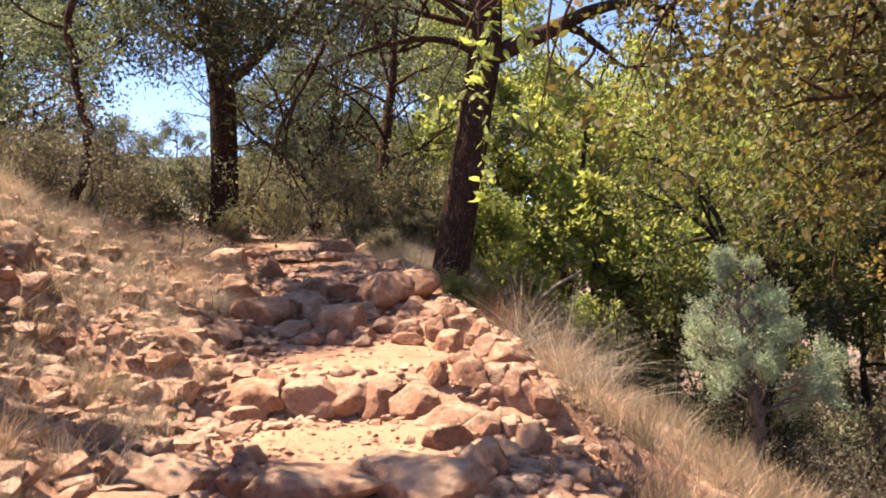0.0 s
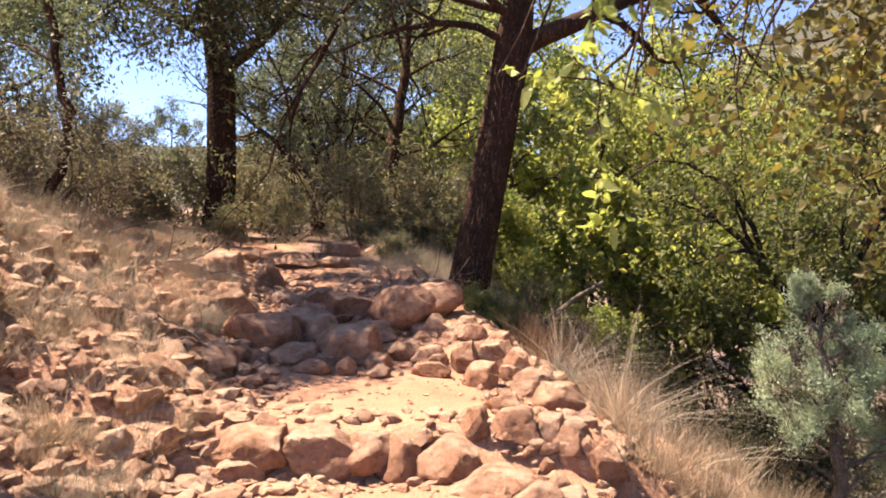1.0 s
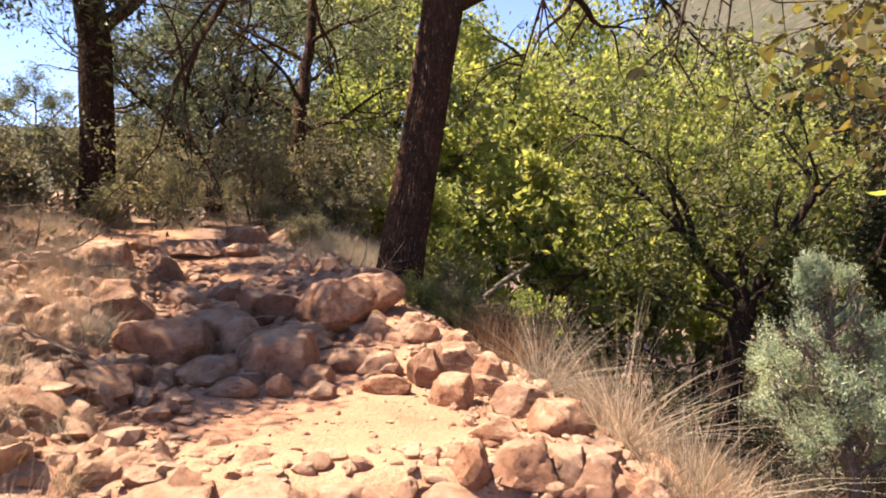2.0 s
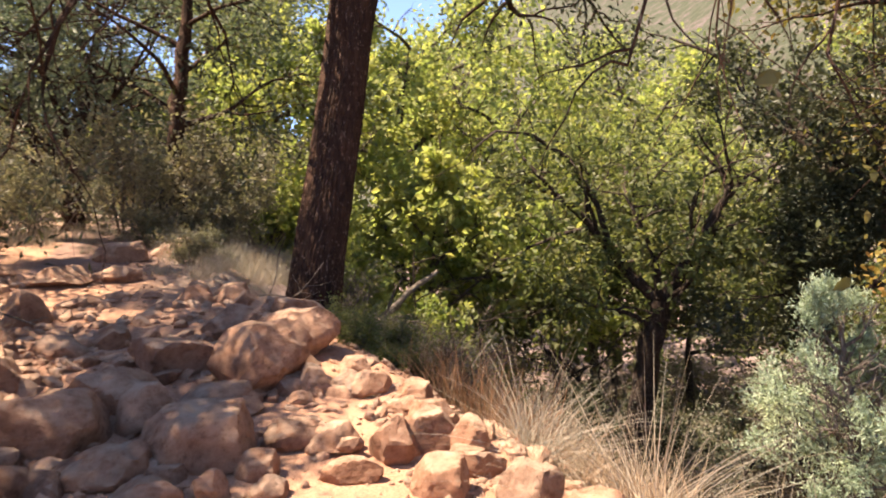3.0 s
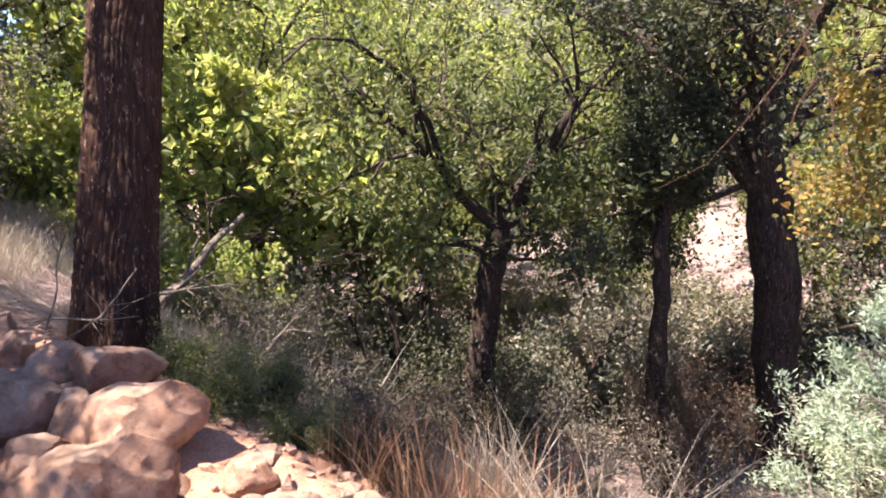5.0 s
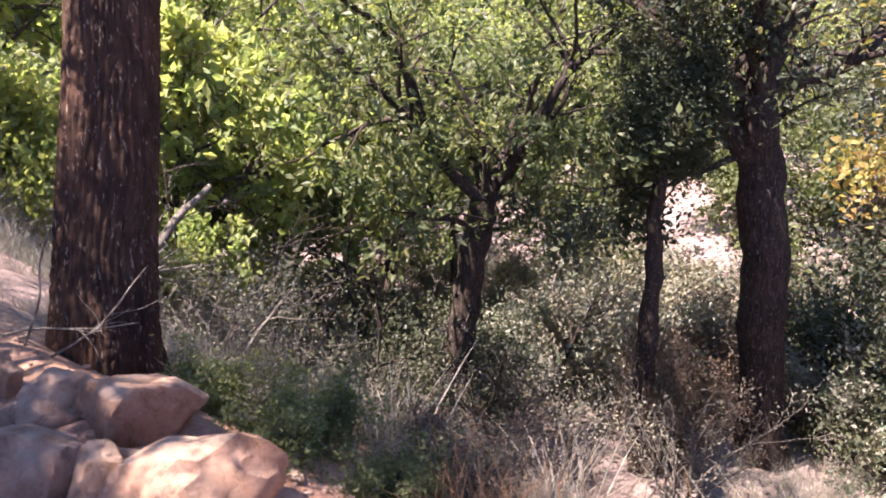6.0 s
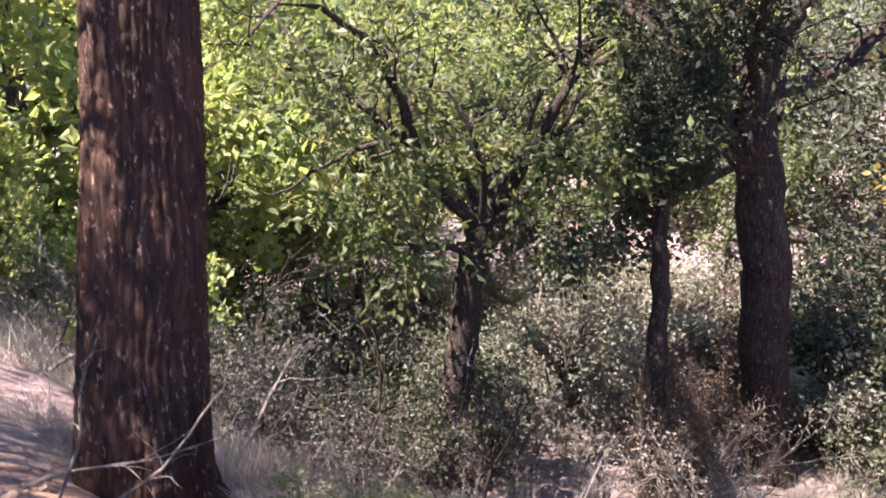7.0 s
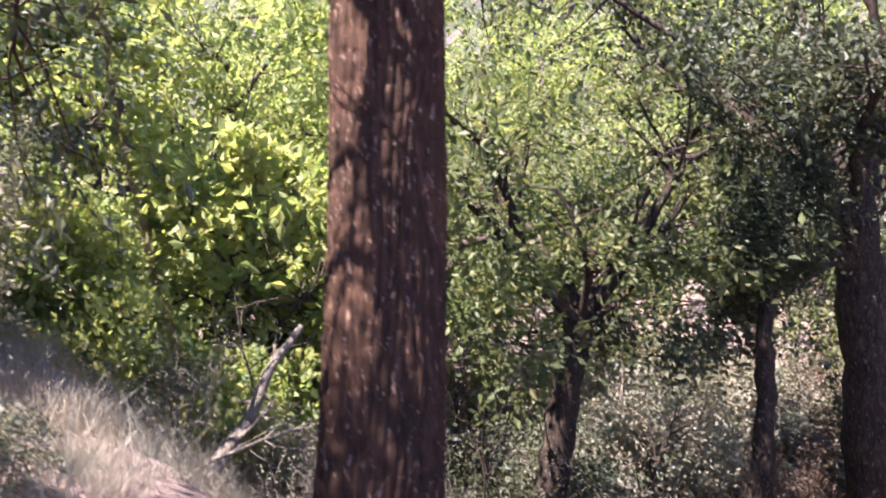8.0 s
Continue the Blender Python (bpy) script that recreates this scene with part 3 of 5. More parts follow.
# its unseen upper limbs are added to shade the pile; keep leaves one sun gap
build_tree("oak_tree", -4.1, 8.6, "thin crooked oak leaning above the rubble bank", "tree", 15,
           [(0, 0, 0), (0.08, 0, 0.35), (0.2, 0, 0.75), (0.23, 0.0, 1.05), (0.05, 0.0, 1.6), (0.0, 0.0, 2.3), (0.2, 0.0, 3.1), (0.35, 0.0, 3.8)], (0.06, 0.052, 0.048, 0.046, 0.043, 0.04, 0.034, 0.025),
           [(0.55, (-0.8, 0.2, 0.3), 1.0, 0.018, (0, 0, 0)), (0.6, (0.7, 0.3, 0.4), 0.9, 0.018, (0, 0, 0)), (0.68, (-0.7, -0.4, 0.4), 1.2, 0.02, (0, 0, 0)), (0.75, (-0.5, 0.8, 0.4), 1.4, 0.02, (0, 0, 0)),
            (0.9, (0.7, -0.6, 0.25), 1.0, 0.025, (0, 0, 0)), (1.0, (0.7, 0.3, 0.4), 1.0, 0.025, (0, 0, 0)), (0.95, (0.1, -0.9, 0.2), 1.3, 0.025, (0, 0, 0)), (1.0, (0.2, 0.9, 0.3), 1.7, 0.025, (0, 0, 0)), (1.0, (-0.2, -0.3, 1.0), 1.2, 0.02, (0, 0, 0)), (0.95, (0.5, 0.85, 0.3), 2.0, 0.025, (0, 0, 0)), (0.9, (0.75, -0.65, -0.05), 1.8, 0.025, (0, 0, 0)), (0.9, (0.92, -0.38, -0.08), 3.2, 0.028, (0, 0, -0.1), [(13, 0.2, 0.8, 0.16, (0, 0, 0)), (5, 0.5, 0.8, 0.2, (0, 0, 0))]),
            (1.0, (0.05, -0.95, 0.1), 1.6, 0.025, (0, 0, 0), SPEC_DENSE), (1.0, (-0.18, -0.98, 0.05), 1.8, 0.025, (0, 0, 0), SPEC_DENSE), (1.0, (0.35, -0.9, 0.2), 1.7, 0.025, (0, 0, 0)), (1.0, (0.65, 0.6, 0.15), 2.1, 0.025, (0, 0, 0)), (1.0, (0.95, 0.15, 0.2), 2.0, 0.025, (0, 0, 0)), (1.0, (0.9, -0.4, 0.3), 1.6, 0.025, (0, 0, 0))],
           SPEC, LEAF_OAK, BARK, 20, 0.13, 0.055, 0.5, 0.15, keep=lambda p: math.hypot(p[0] + 0.52 * (p[2] - 1.2) + 0.35, p[1] - 0.11 * (p[2] - 1.2) - 7.6) > 0.36)

# two oaks down in the ravine
forked_oak = build_tree("oak_tree", 4.9, 12.45, "forked evergreen oak standing down in the ravine", "tree", 21,
           [(0, 0, 0), (0.0, -0.05, 0.9), (0.04, -0.15, 1.8), (0.10, -0.3, 2.6), (0.14, -0.4, 3.1)], (0.24, 0.19, 0.17, 0.16, 0.15),
           [(1.0, (0.42, -0.35, 0.95), 1.8, 0.12, (0, 0, 0.5)), (0.98, (-0.62, 0.3, 0.95), 2.6, 0.085, (0, 0, 0.3)), (0.8, (-0.7, -0.2, 0.3), 1.3, 0.045, (0, 0, 0.2)),
            (0.95, (0.2, -0.8, 0.6), 1.5, 0.05, (0, 0, 0.2)), (0.85, (0.7, 0.2, 0.5), 1.4, 0.05, (0, 0, 0)), (1.0, (0.1, 0.4, 1), 2.6, 0.07, (0, 0, 0)), (0.97, (-0.4, -0.5, 0.8), 1.7, 0.05, (0, 0, 0.1)), (1.0, (0.7, 0.2, 0.9), 2.3, 0.06, (0, 0, 0))],
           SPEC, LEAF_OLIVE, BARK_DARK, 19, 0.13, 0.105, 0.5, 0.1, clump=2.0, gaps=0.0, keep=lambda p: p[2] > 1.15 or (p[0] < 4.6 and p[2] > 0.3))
RA = np.random.default_rng(212)
oak_base = np.array(forked_oak.location)
arch = np.array([(4.75, 12.15, 0.95), (4.42, 12.2, 1.35), (4.2, 12.2, 2.0), (3.75, 12.15, 2.6), (3.2, 12.1, 2.88), (2.7, 12.0, 2.9), (2.35, 11.9, 2.65)]) - oak_base
twigs = [tube(arch, np.linspace(0.055, 0.012, 7), 7)]
branch_out(RA, arch, 0.03, 0, [(9, 0.22, 0.8, 0.2, (0, 0, 0)), (3, 0.5, 0.8, 0.25, (0, 0, -0.1))], twigs, [])
v, f = join_tubes(twigs)
part("limb", mesh_from("limb", v, f, BARK_DARK, smooth=True), forked_oak, "dead arching limb")
build_tree("oak_tree", 7.95, 10.05, "large dark oak with a wide forked crown in the ravine", "tree", 22,
           [(0, 0, 0), (-0.08, 0.03, 1.2), (-0.16, 0.08, 2.4), (-0.24, 0.13, 3.6), (-0.38, 0.22, 4.6)], (0.31, 0.27, 0.26, 0.26, 0.22),
           [(0.80, (-0.72, 0.45, 0.85), 3.3, 0.17, (-0.1, 0, 0.3)), (1.0, (0.15, -0.1, 1), 3.2, 0.17, (0, 0, 0.1)), (1.0, (0.6, -0.5, 0.7), 2.6, 0.11, (0, 0, 0.1)), (0.98, (-0.5, -0.6, 0.7), 2.2, 0.07, (0, 0, 0.2)),
            (0.84, (-0.8, 0.5, 0.12), 1.9, 0.05, (0, 0, 0.1)), (1.0, (-0.1, 0.7, 0.8), 2.6, 0.08, (0, 0, 0.1)), (0.86, (0.8, 0.1, 0.3), 1.6, 0.05, (0, 0, 0)), (0.97, (-0.9, 0.1, 0.5), 1.9, 0.06, (0, 0, 0.2)), (1.0, (0.3, 0.4, 0.9), 2.6, 0.07, (0, 0, 0))],
           SPEC, LEAF_DARK, BARK_DARK, 42, 0.15, 0.085, 0.55, 0.1, clump=1.8, gaps=-0.1, keep=lambda p: p[2] > 3.1 or 0.72 * (p[0] - 7.57) - 0.7 * (p[1] - 10.2) < 0.25)
build_tree("juniper_tree", 6.25, 10.65, "small dense dark juniper on a dead brown stem", "tree", 23,
           [(0, 0, 0), (-0.1, 0, 1.2), (0.05, 0, 2.4), (0.05, 0, 3.5), (0.12, 0, 4.7)], (0.15, 0.13, 0.11, 0.08, 0.03),
           ring_limbs(R, 12, 0.79, 1.0, 0.47, 0.03, 0.25, (0, 0, 0)), SPEC, LEAF_DARK, BARK_DARK, 90, 0.11, 0.05, 0.4, 0.1)
# sapling with orange leaves, rooted low on the slope
build_tree("autumn_tree", 5.05, 7.3, "slender sapling with orange and yellow autumn leaves", "tree", 24,
           [(0, 0, 0), (0.03, 0.0, 1.2), (-0.02, 0.05, 2.4), (0.0, 0.0, 4.3)], (0.045, 0.038, 0.03, 0.012),
           ring_limbs(R, 11, 0.66, 1.0, 0.75, 0.014, 0.3, (0, 0, -0.1)), SPEC, LEAF_ORANGE, BARK_OAK, 7, 0.09, 0.06, 0.55, 0.15, oval=True, keep=lambda p: p[2] > 1.3)

# pale young juniper on the slope
build_tree("young_juniper", 2.42, 6.2, "young blue-green juniper on the dry grass slope", "tree", 31,
           [(0, 0, 0), (0.08, 0.0, 0.45), (0.02, 0.0, 0.8), (-0.06, 0.02, 1.2), (-0.12, 0.03, 1.72)], (0.055, 0.045, 0.04, 0.03, 0.012),
           [(0.42 + 0.58 * k / 25, (math.cos(k * 2.4), math.sin(k * 2.4), 0.55), 0.66 * (1.1 - (0.42 + 0.58 * k / 25)) + 0.1, 0.013, (0, 0, 0.4)) for k in range(26)] + [(0.42, (0.9, -0.2, 0.3), 0.5, 0.014, (0, 0, 0.3)), (0.3, (0.8, 0.3, 0.3), 0.42, 0.012, (0, 0, 0.3)), (0.34, (-0.9, -0.2, 0.25), 0.4, 0.01, (0, 0, 0.1))], [(7, 0.5, 0.5, 0.12, (0, 0, 0.35)), (5, 0.5, 0.6, 0.18, (0, 0, 0.3))], LEAF_PALE, BARK_GREY, 32, 0.032, 0.03, 0.2, -0.3, clump=3.2, gaps=-0.03)


# ---- background trees: a few crowns, repeated with other turns and sizes ----
def background_tree(name, seed, label, leaf, bark, h, spread, per_tip, size, lo=0.25, spec=SPEC):
    rng = np.random.default_rng(seed)
    line = wander(rng, (0, 0, 0), (rng.normal() * 0.1, rng.normal() * 0.1, 1), h, 7, 0.09, (0, 0, 0.2))
    return build_tree(name, 0.0, -200.0, label, "tree", seed, line, np.linspace(0.028 * h, 0.01, 8),
                      ring_limbs(rng, 12, lo, 1.0, h * 0.42 * spread, 0.012 * h, 0.45, (0, 0, 0.1)), spec, leaf, bark, per_tip, 0.030 * h, size, 0.6, 0.1, 8, clump=7.0 / h, gaps=0.0)


def scatter_tree(proto, spots, group):
    for k, (x, y, s) in enumerate(spots):
        m = Matrix.LocRotScale((x, y, H(x, y) - 0.1), Euler((0, 0, k * 2.1 + x)), (s, s, s * 1.05))
        ob = proto if k == 0 else copy_thing(proto, m)
        ob.matrix_basis = m
        tagged(ob, group=group)


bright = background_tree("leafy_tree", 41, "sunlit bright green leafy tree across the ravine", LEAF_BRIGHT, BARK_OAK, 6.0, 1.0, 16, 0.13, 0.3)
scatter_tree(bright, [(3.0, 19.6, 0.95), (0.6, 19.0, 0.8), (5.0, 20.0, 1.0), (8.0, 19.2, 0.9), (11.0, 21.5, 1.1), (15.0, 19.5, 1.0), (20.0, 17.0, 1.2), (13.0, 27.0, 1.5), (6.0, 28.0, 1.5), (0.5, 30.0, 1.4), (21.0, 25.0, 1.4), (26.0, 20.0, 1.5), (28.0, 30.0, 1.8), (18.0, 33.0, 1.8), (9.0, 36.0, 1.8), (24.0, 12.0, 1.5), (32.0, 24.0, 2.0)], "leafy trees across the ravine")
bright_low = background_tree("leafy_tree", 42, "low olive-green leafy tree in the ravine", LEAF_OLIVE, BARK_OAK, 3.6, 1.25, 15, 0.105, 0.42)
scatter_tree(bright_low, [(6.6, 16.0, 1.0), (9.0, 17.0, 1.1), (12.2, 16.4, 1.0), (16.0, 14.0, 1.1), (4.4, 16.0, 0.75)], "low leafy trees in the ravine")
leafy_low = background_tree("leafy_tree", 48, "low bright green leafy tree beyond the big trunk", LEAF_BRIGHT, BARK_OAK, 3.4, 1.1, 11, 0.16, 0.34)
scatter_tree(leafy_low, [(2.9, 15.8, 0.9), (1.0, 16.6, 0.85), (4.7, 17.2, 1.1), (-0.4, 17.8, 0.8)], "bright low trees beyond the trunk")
grey_oak = background_tree("oak_tree", 43, "grey-green oak on the rise behind the trail", LEAF_OAK, BARK_OAK, 4.6, 1.1, 27, 0.075, 0.15)
scatter_tree(grey_oak, [(-7.4, 13.0, 0.85), (-9.0, 15.5, 0.95), (-6.0, 17.5, 0.42), (-12.0, 16.0, 1.0), (-2.0, 19.0, 0.55), (-4.2, 20.5, 0.6), (-9.6, 22.0, 0.55), (-14.0, 20.0, 1.0), (-7.6, 10.6, 0.7), (-10.0, 11.6, 1.0), (-13.0, 13.0, 1.1), (-1.0, 23.0, 0.6), (-2.7, 18.6, 0.95), (-0.3, 20.8, 1.1), (-1.4, 17.6, 0.5), (-2.9, 19.2, 0.6), (-3.9, 19.5, 0.8)], "oaks behind the trail")
dark_oak = background_tree("oak_tree", 44, "dark-leaved oak further down the ravine", LEAF_DARK, BARK_OAK, 5.5, 1.0, 15, 0.11, 0.15)
scatter_tree(dark_oak, [(12.5, 8.0, 0.9), (16.5, 11.0, 1.1), (9.2, 5.0, 1.0), (12.5, 5.0, 1.2), (16.0, 9.0, 1.2), (8.0, 1.5, 1.1), (18.5, 13.0, 1.1)], "dark oaks in the ravine")
autumn = background_tree("autumn_tree", 45, "autumn tree with yellow and russet leaves", LEAF_YELLOW, BARK_OAK, 5.5, 1.05, 20, 0.085, 0.15)
scatter_tree(autumn, [(9.6, 6.9, 0.8), (11.0, 3.0, 1.1)], "autumn trees on the slope")

# a tree beside the trail whose boughs hang over the slope
SPEC_HANG = [(7, 0.42, 0.6, 0.16, (0, 0, -0.15)), (5, 0.5, 0.8, 0.2, (0, 0, -0.35))]
SPEC_FEW = [(11, 0.21, 0.35, 0.10, (0, 0, -2.2)), (4, 0.3, 0.6, 0.2, (0, 0, -0.8))]
overhang = build_tree("autumn_tree", 5.2, 5.0, "overhanging tree with yellowing leaves and drooping boughs", "tree", 46,
           [(0, 0, 0), (0.05, 0.1, 1.5), (-0.1, 0.1, 3.0), (-0.2, 0.2, 4.6), (-0.1, 0.2, 6.6)], (0.2, 0.17, 0.15, 0.11, 0.04),
           [(0.70, (-0.70, 0.6, 0.35), 2.3, 0.06, (0, 0, -0.5)), (0.72, (-0.9, 0.2, 0.35), 2.2, 0.06, (0, 0, -0.4)), (0.92, (-0.95, 0.0, 0.1), 3.6, 0.05, (0, 0, -0.3)), (0.85, (-0.95, -0.1, 0.1), 3.4, 0.05, (0, 0, -0.35)), (0.75, (-0.95, 0.05, 0.2), 3.0, 0.05, (0, 0, -0.3)), (0.8, (-0.9, -0.35, 0.2), 3.2, 0.05, (0, 0, -0.4)), (0.72, (-0.9, -0.2, 0.3), 2.8, 0.05, (0, 0, -0.4)), (0.80, (-0.6, 0.75, 0.3), 2.6, 0.05, (0, 0, -0.4)), (0.85, (-0.9, 0.35, 0.3), 2.6, 0.05, (0, 0, -0.3)),
            (0.68, (-0.40, 0.9, 0.2), 2.3, 0.05, (0, 0, -0.4)), (0.9, (-0.7, 0.1, 0.3), 2.6, 0.05, (0, 0, -0.2)), (0.95, (-0.5, 0.5, 0.5), 2.4, 0.05, (0, 0, -0.1)), (0.9, (-0.1, 0.9, 0.4), 2.4, 0.05, (0, 0, -0.2)),
            (0.9, (0.7, 0.3, 0.5), 2.0, 0.05, (0, 0, 0)), (0.82, (-0.927, -0.363, -0.07), 5.2, 0.045, (0, 0, 0), SPEC_FEW)],
           SPEC_HANG, LEAF_YELLOW, BARK, 20, 0.17, 0.06, 0.55, 0.3, keep=lambda p: p[2] > 1.5 and (p[1] < 3.5 + 0.85 * p[0] or p[0] > 4.0 or p[2] > 3.4), oval=True)
# its longest bough, with leafy twigs hanging over the trail's edge
RH = np.random.default_rng(461)
bough = np.array([(5.02, 5.18, 3.55), (3.9, 4.75, 3.75), (2.5, 4.1, 3.55), (1.3, 3.5, 3.15), (0.55, 3.15, 2.75), (0.14, 3.0, 2.42)])
hang = [tube(bough, np.linspace(0.045, 0.006, 6), 7)]
spots = []
for a, z in ((5.0, 1.70), (4.6, 2.28), (4.85, 2.1)):
    i = min(int(a), 4)
    p = bough[i] + (bough[i + 1] - bough[i]) * (a - i)
    n = 14
    drop = np.linspace(0, 1, n)[:, None]
    q = p + drop * np.array([RH.normal() * 0.05, RH.normal() * 0.05, z - p[2]]) + np.cumsum(RH.normal(size=(n, 3)) * 0.006, axis=0)
    hang.append(tube(q, np.linspace(0.004, 0.0015, n), 5))
    spots += [(r, np.array([0.0, 0.0, -0.6])) for r in q[2:]]
for s in (-1, 1):
    q = np.array([0.14, 3.0, 2.08]) + np.linspace(0, 1, 8)[:, None] * np.array([s * 0.2, 0.0, -0.03 - 0.04 * s])
    hang.append(tube(q, np.linspace(0.003, 0.001, 8), 5))
    spots += [(r, np.array([0.3 * s, 0.0, -0.6])) for r in q[3:]]
for k in range(7):
    c = bough[4] + (bough[5] - bough[4]) * RH.uniform() + np.array([RH.uniform(-0.6, 0.25), RH.normal() * 0.1, RH.uniform(-0.1, 0.15)])
    q = bough[4] + np.linspace(0, 1, 6)[:, None] * (c - bough[4])
    hang.append(tube(q, np.linspace(0.004, 0.0015, 6), 5))
    spots += [(r, np.array([0.0, 0.0, -0.3])) for r in q[3:]]
shift = np.array(overhang.location)
v, f = join_tubes(hang)
part("limb", mesh_from("limb", v - shift, f, BARK, smooth=True), overhang)
part("crown", crown_mesh("crown", RH, [(q - shift, d) for q, d in spots], 3, 0.012, 0.055, 0.42, LEAF_LIME, 0.2, oval=True), overhang, "lime-green leaves on hanging twigs")
# an unseen oak added on the bank, its leaves gapped to dapple the lower trail
SPEC_CLOSE = [(9, 0.11, 0.8, 0.16, (0, 0, 0)), (5, 0.6, 0.8, 0.2, (0, 0, 0))]
build_tree("oak_tree", -5.9, 4.45, "unseen oak added on the bank to shade the lower trail", "tree", 47,
           [(0, 0, 0), (0.1, 0, 0.9), (0.3, 0.05, 1.8), (0.4, 0.1, 2.7)], (0.14, 0.12, 0.1, 0.07),
           [(0.97, (0.99, -0.09, 0.03), 4.4, 0.05, (0, 0, 0), SPEC_CLOSE), (0.9, (0.96, -0.16, 0.05), 4.0, 0.04, (0, 0, 0), SPEC_CLOSE), (0.9, (-0.4, 0.1, 0.8), 1.4, 0.04, (0, 0, 0)), (1.0, (-0.5, 0.3, 0.8), 1.8, 0.04, (0, 0, 0))],
           SPEC, LEAF_OAK, BARK_OAK, 64, 0.12, 0.06, 0.5, 0.1, keep=lambda p: not -4.05 < p[0] < -2.85 and p[2] > 3.3)


# ---- brush ----
def brush(seed, name, label, leaf, bark, h, per_tip, size, width=0.45, stems=9):
    rng = np.random.default_rng(seed)
    root = empty_at(name, 0, -200, 0, label, "shrub")
    out, tips = [], []
    for k in range(stems):
        a = rng.uniform(0, 2 * np.pi)
        d = (math.cos(a) * 0.7, math.sin(a) * 0.7, rng.uniform(0.6, 1.4))
        line = wander(rng, (rng.normal() * 0.08, rng.normal() * 0.08, -0.05), d, h * rng.uniform(0.7, 1.15), 7, 0.16, (0, 0, 0.1))
        r = 0.012 * h + 0.004
        out.append(tube(line, np.linspace(r, r * 0.3, len(line)), 5))
        branch_out(rng, line, r, 0, [(6, 0.5, 0.7, 0.2, (0, 0, 0.2)), (3, 0.5, 0.8, 0.25, (0, 0, 0.1))], out, tips)
    v, f = join_tubes(out)
    part("branchwork", mesh_from("branchwork", v, f, bark, smooth=True), root)
    if per_tip:
        part("foliage", crown_mesh("foliage", rng, tips, per_tip, 0.06 * h + 0.02, size, width, leaf), root)
    return root


def scatter_region(proto, rng, count, where, smin, smax, group):
    """Copies within a stretch of the plan; where(x, y) says yes or no."""
    x0, x1, y0, y1, keep = where
    done = 0
    while done < count:
        x, y = rng.uniform(x0, x1), rng.uniform(y0, y1)
        if not keep(x, y):
            continue
        s = rng.uniform(smin, smax)
        m = Matrix.LocRotScale((x, y, H(x, y) - 0.02), Euler((rng.normal() * 0.08, rng.normal() * 0.08, rng.uniform(0, 6.28))), (s, s, s * rng.uniform(0.85, 1.15)))
        ob = proto if done == 0 else copy_thing(proto, m)
        ob.matrix_basis = m
        tagged(ob, group=group)
        done += 1


def right_of(x, y):
    return x - float(np.interp(y, RIGHT_Y, RIGHT_X))


def left_of(x, y):
    return float(np.interp(y, LEFT_Y, LEFT_X)) - x


def clear_of_young(x, y):
    return (x - 2.4) ** 2 + (y - 6.15) ** 2 > 0.8


RB = np.random.default_rng(77)
b1 = brush(51, "dry_shrub", "dry grey-brown twiggy shrub", LEAF_DRY, BARK_GREY, 0.85, 6, 0.05, 0.5)
scatter_region(b1, RB, 4, (1.0, 13.0, 9.0, 19.0, lambda x, y: right_of(x, y) > 2.0), 0.6, 1.2, "dry shrubs in the ravine")
b2 = brush(52, "leafy_shrub", "pale grey-green leafy shrub on the ravine floor", LEAF_HAZE, BARK_GREY, 0.9, 10, 0.055, 0.55)
scatter_region(b2, RB, 3, (1.4, 11.0, 8.2, 16.0, lambda x, y: right_of(x, y) > 4.3), 0.5, 0.95, "leafy shrubs in the ravine")
b3 = brush(53, "leafy_shrub", "pale grey-green shrub at the back of the trail", LEAF_HAZE, BARK_GREY, 1.0, 8, 0.05)
scatter_region(b3, RB, 26, (-9.0, 0.5, 12.2, 18.0, lambda x, y: right_of(x, y) < 0.5), 0.6, 1.3, "shrubs behind the trail")
b4 = brush(54, "dry_shrub", "pale dry twiggy brush above the bank", LEAF_DRY, BARK_GREY, 0.8, 4, 0.04)
scatter_region(b4, RB, 58, (-9.0, -2.5, 5.5, 14.0, lambda x, y: left_of(x, y) > (1.4 if y > 7.5 else 3.4)), 0.7, 1.3, "dry brush above the bank")

b9 = brush(59, "dead_shrub", "bare grey-brown dead shrub in the ravine", LEAF_DRY, BARK_GREY, 1.0, 2, 0.035, 0.45, 12)
scatter_region(b9, RB, 9, (1.0, 6.5, 9.6, 15.5, lambda x, y: right_of(x, y) > 2.6), 0.6, 1.3, "dead shrubs in the ravine")
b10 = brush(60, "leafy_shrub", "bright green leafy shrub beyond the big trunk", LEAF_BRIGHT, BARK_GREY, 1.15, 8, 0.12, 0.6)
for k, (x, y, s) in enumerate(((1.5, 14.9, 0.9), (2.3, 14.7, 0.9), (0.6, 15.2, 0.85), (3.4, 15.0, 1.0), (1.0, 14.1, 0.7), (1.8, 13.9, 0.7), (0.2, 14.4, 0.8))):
    m = Matrix.LocRotScale((x, y, H(x, y) - 0.02), Euler((0, 0, k * 1.9)), (s, s, s * 1.1))
    ob = b10 if k == 0 else copy_thing(b10, m)
    ob.matrix_basis = m
    tagged(ob, group="bright shrubs beyond the trunk")
b5 = brush(55, "pale_shrub", "pale grey-leaved shrub among the ravine oaks", LEAF_DRY, BARK_GREY, 1.0, 12, 0.06, 0.55)
scatter_region(b5, RB, 8, (6.0, 14.0, 9.0, 17.0, lambda x, y: right_of(x, y) > 7.2 and (x - 7.75) ** 2 + (y - 10.3) ** 2 > 0.6), 0.7, 1.5, "pale shrubs in the ravine")
b6 = brush(56, "pale_shrub", "grey-green shrub among the ravine oaks", LEAF_HAZE, BARK_GREY, 1.1, 11, 0.065, 0.55)
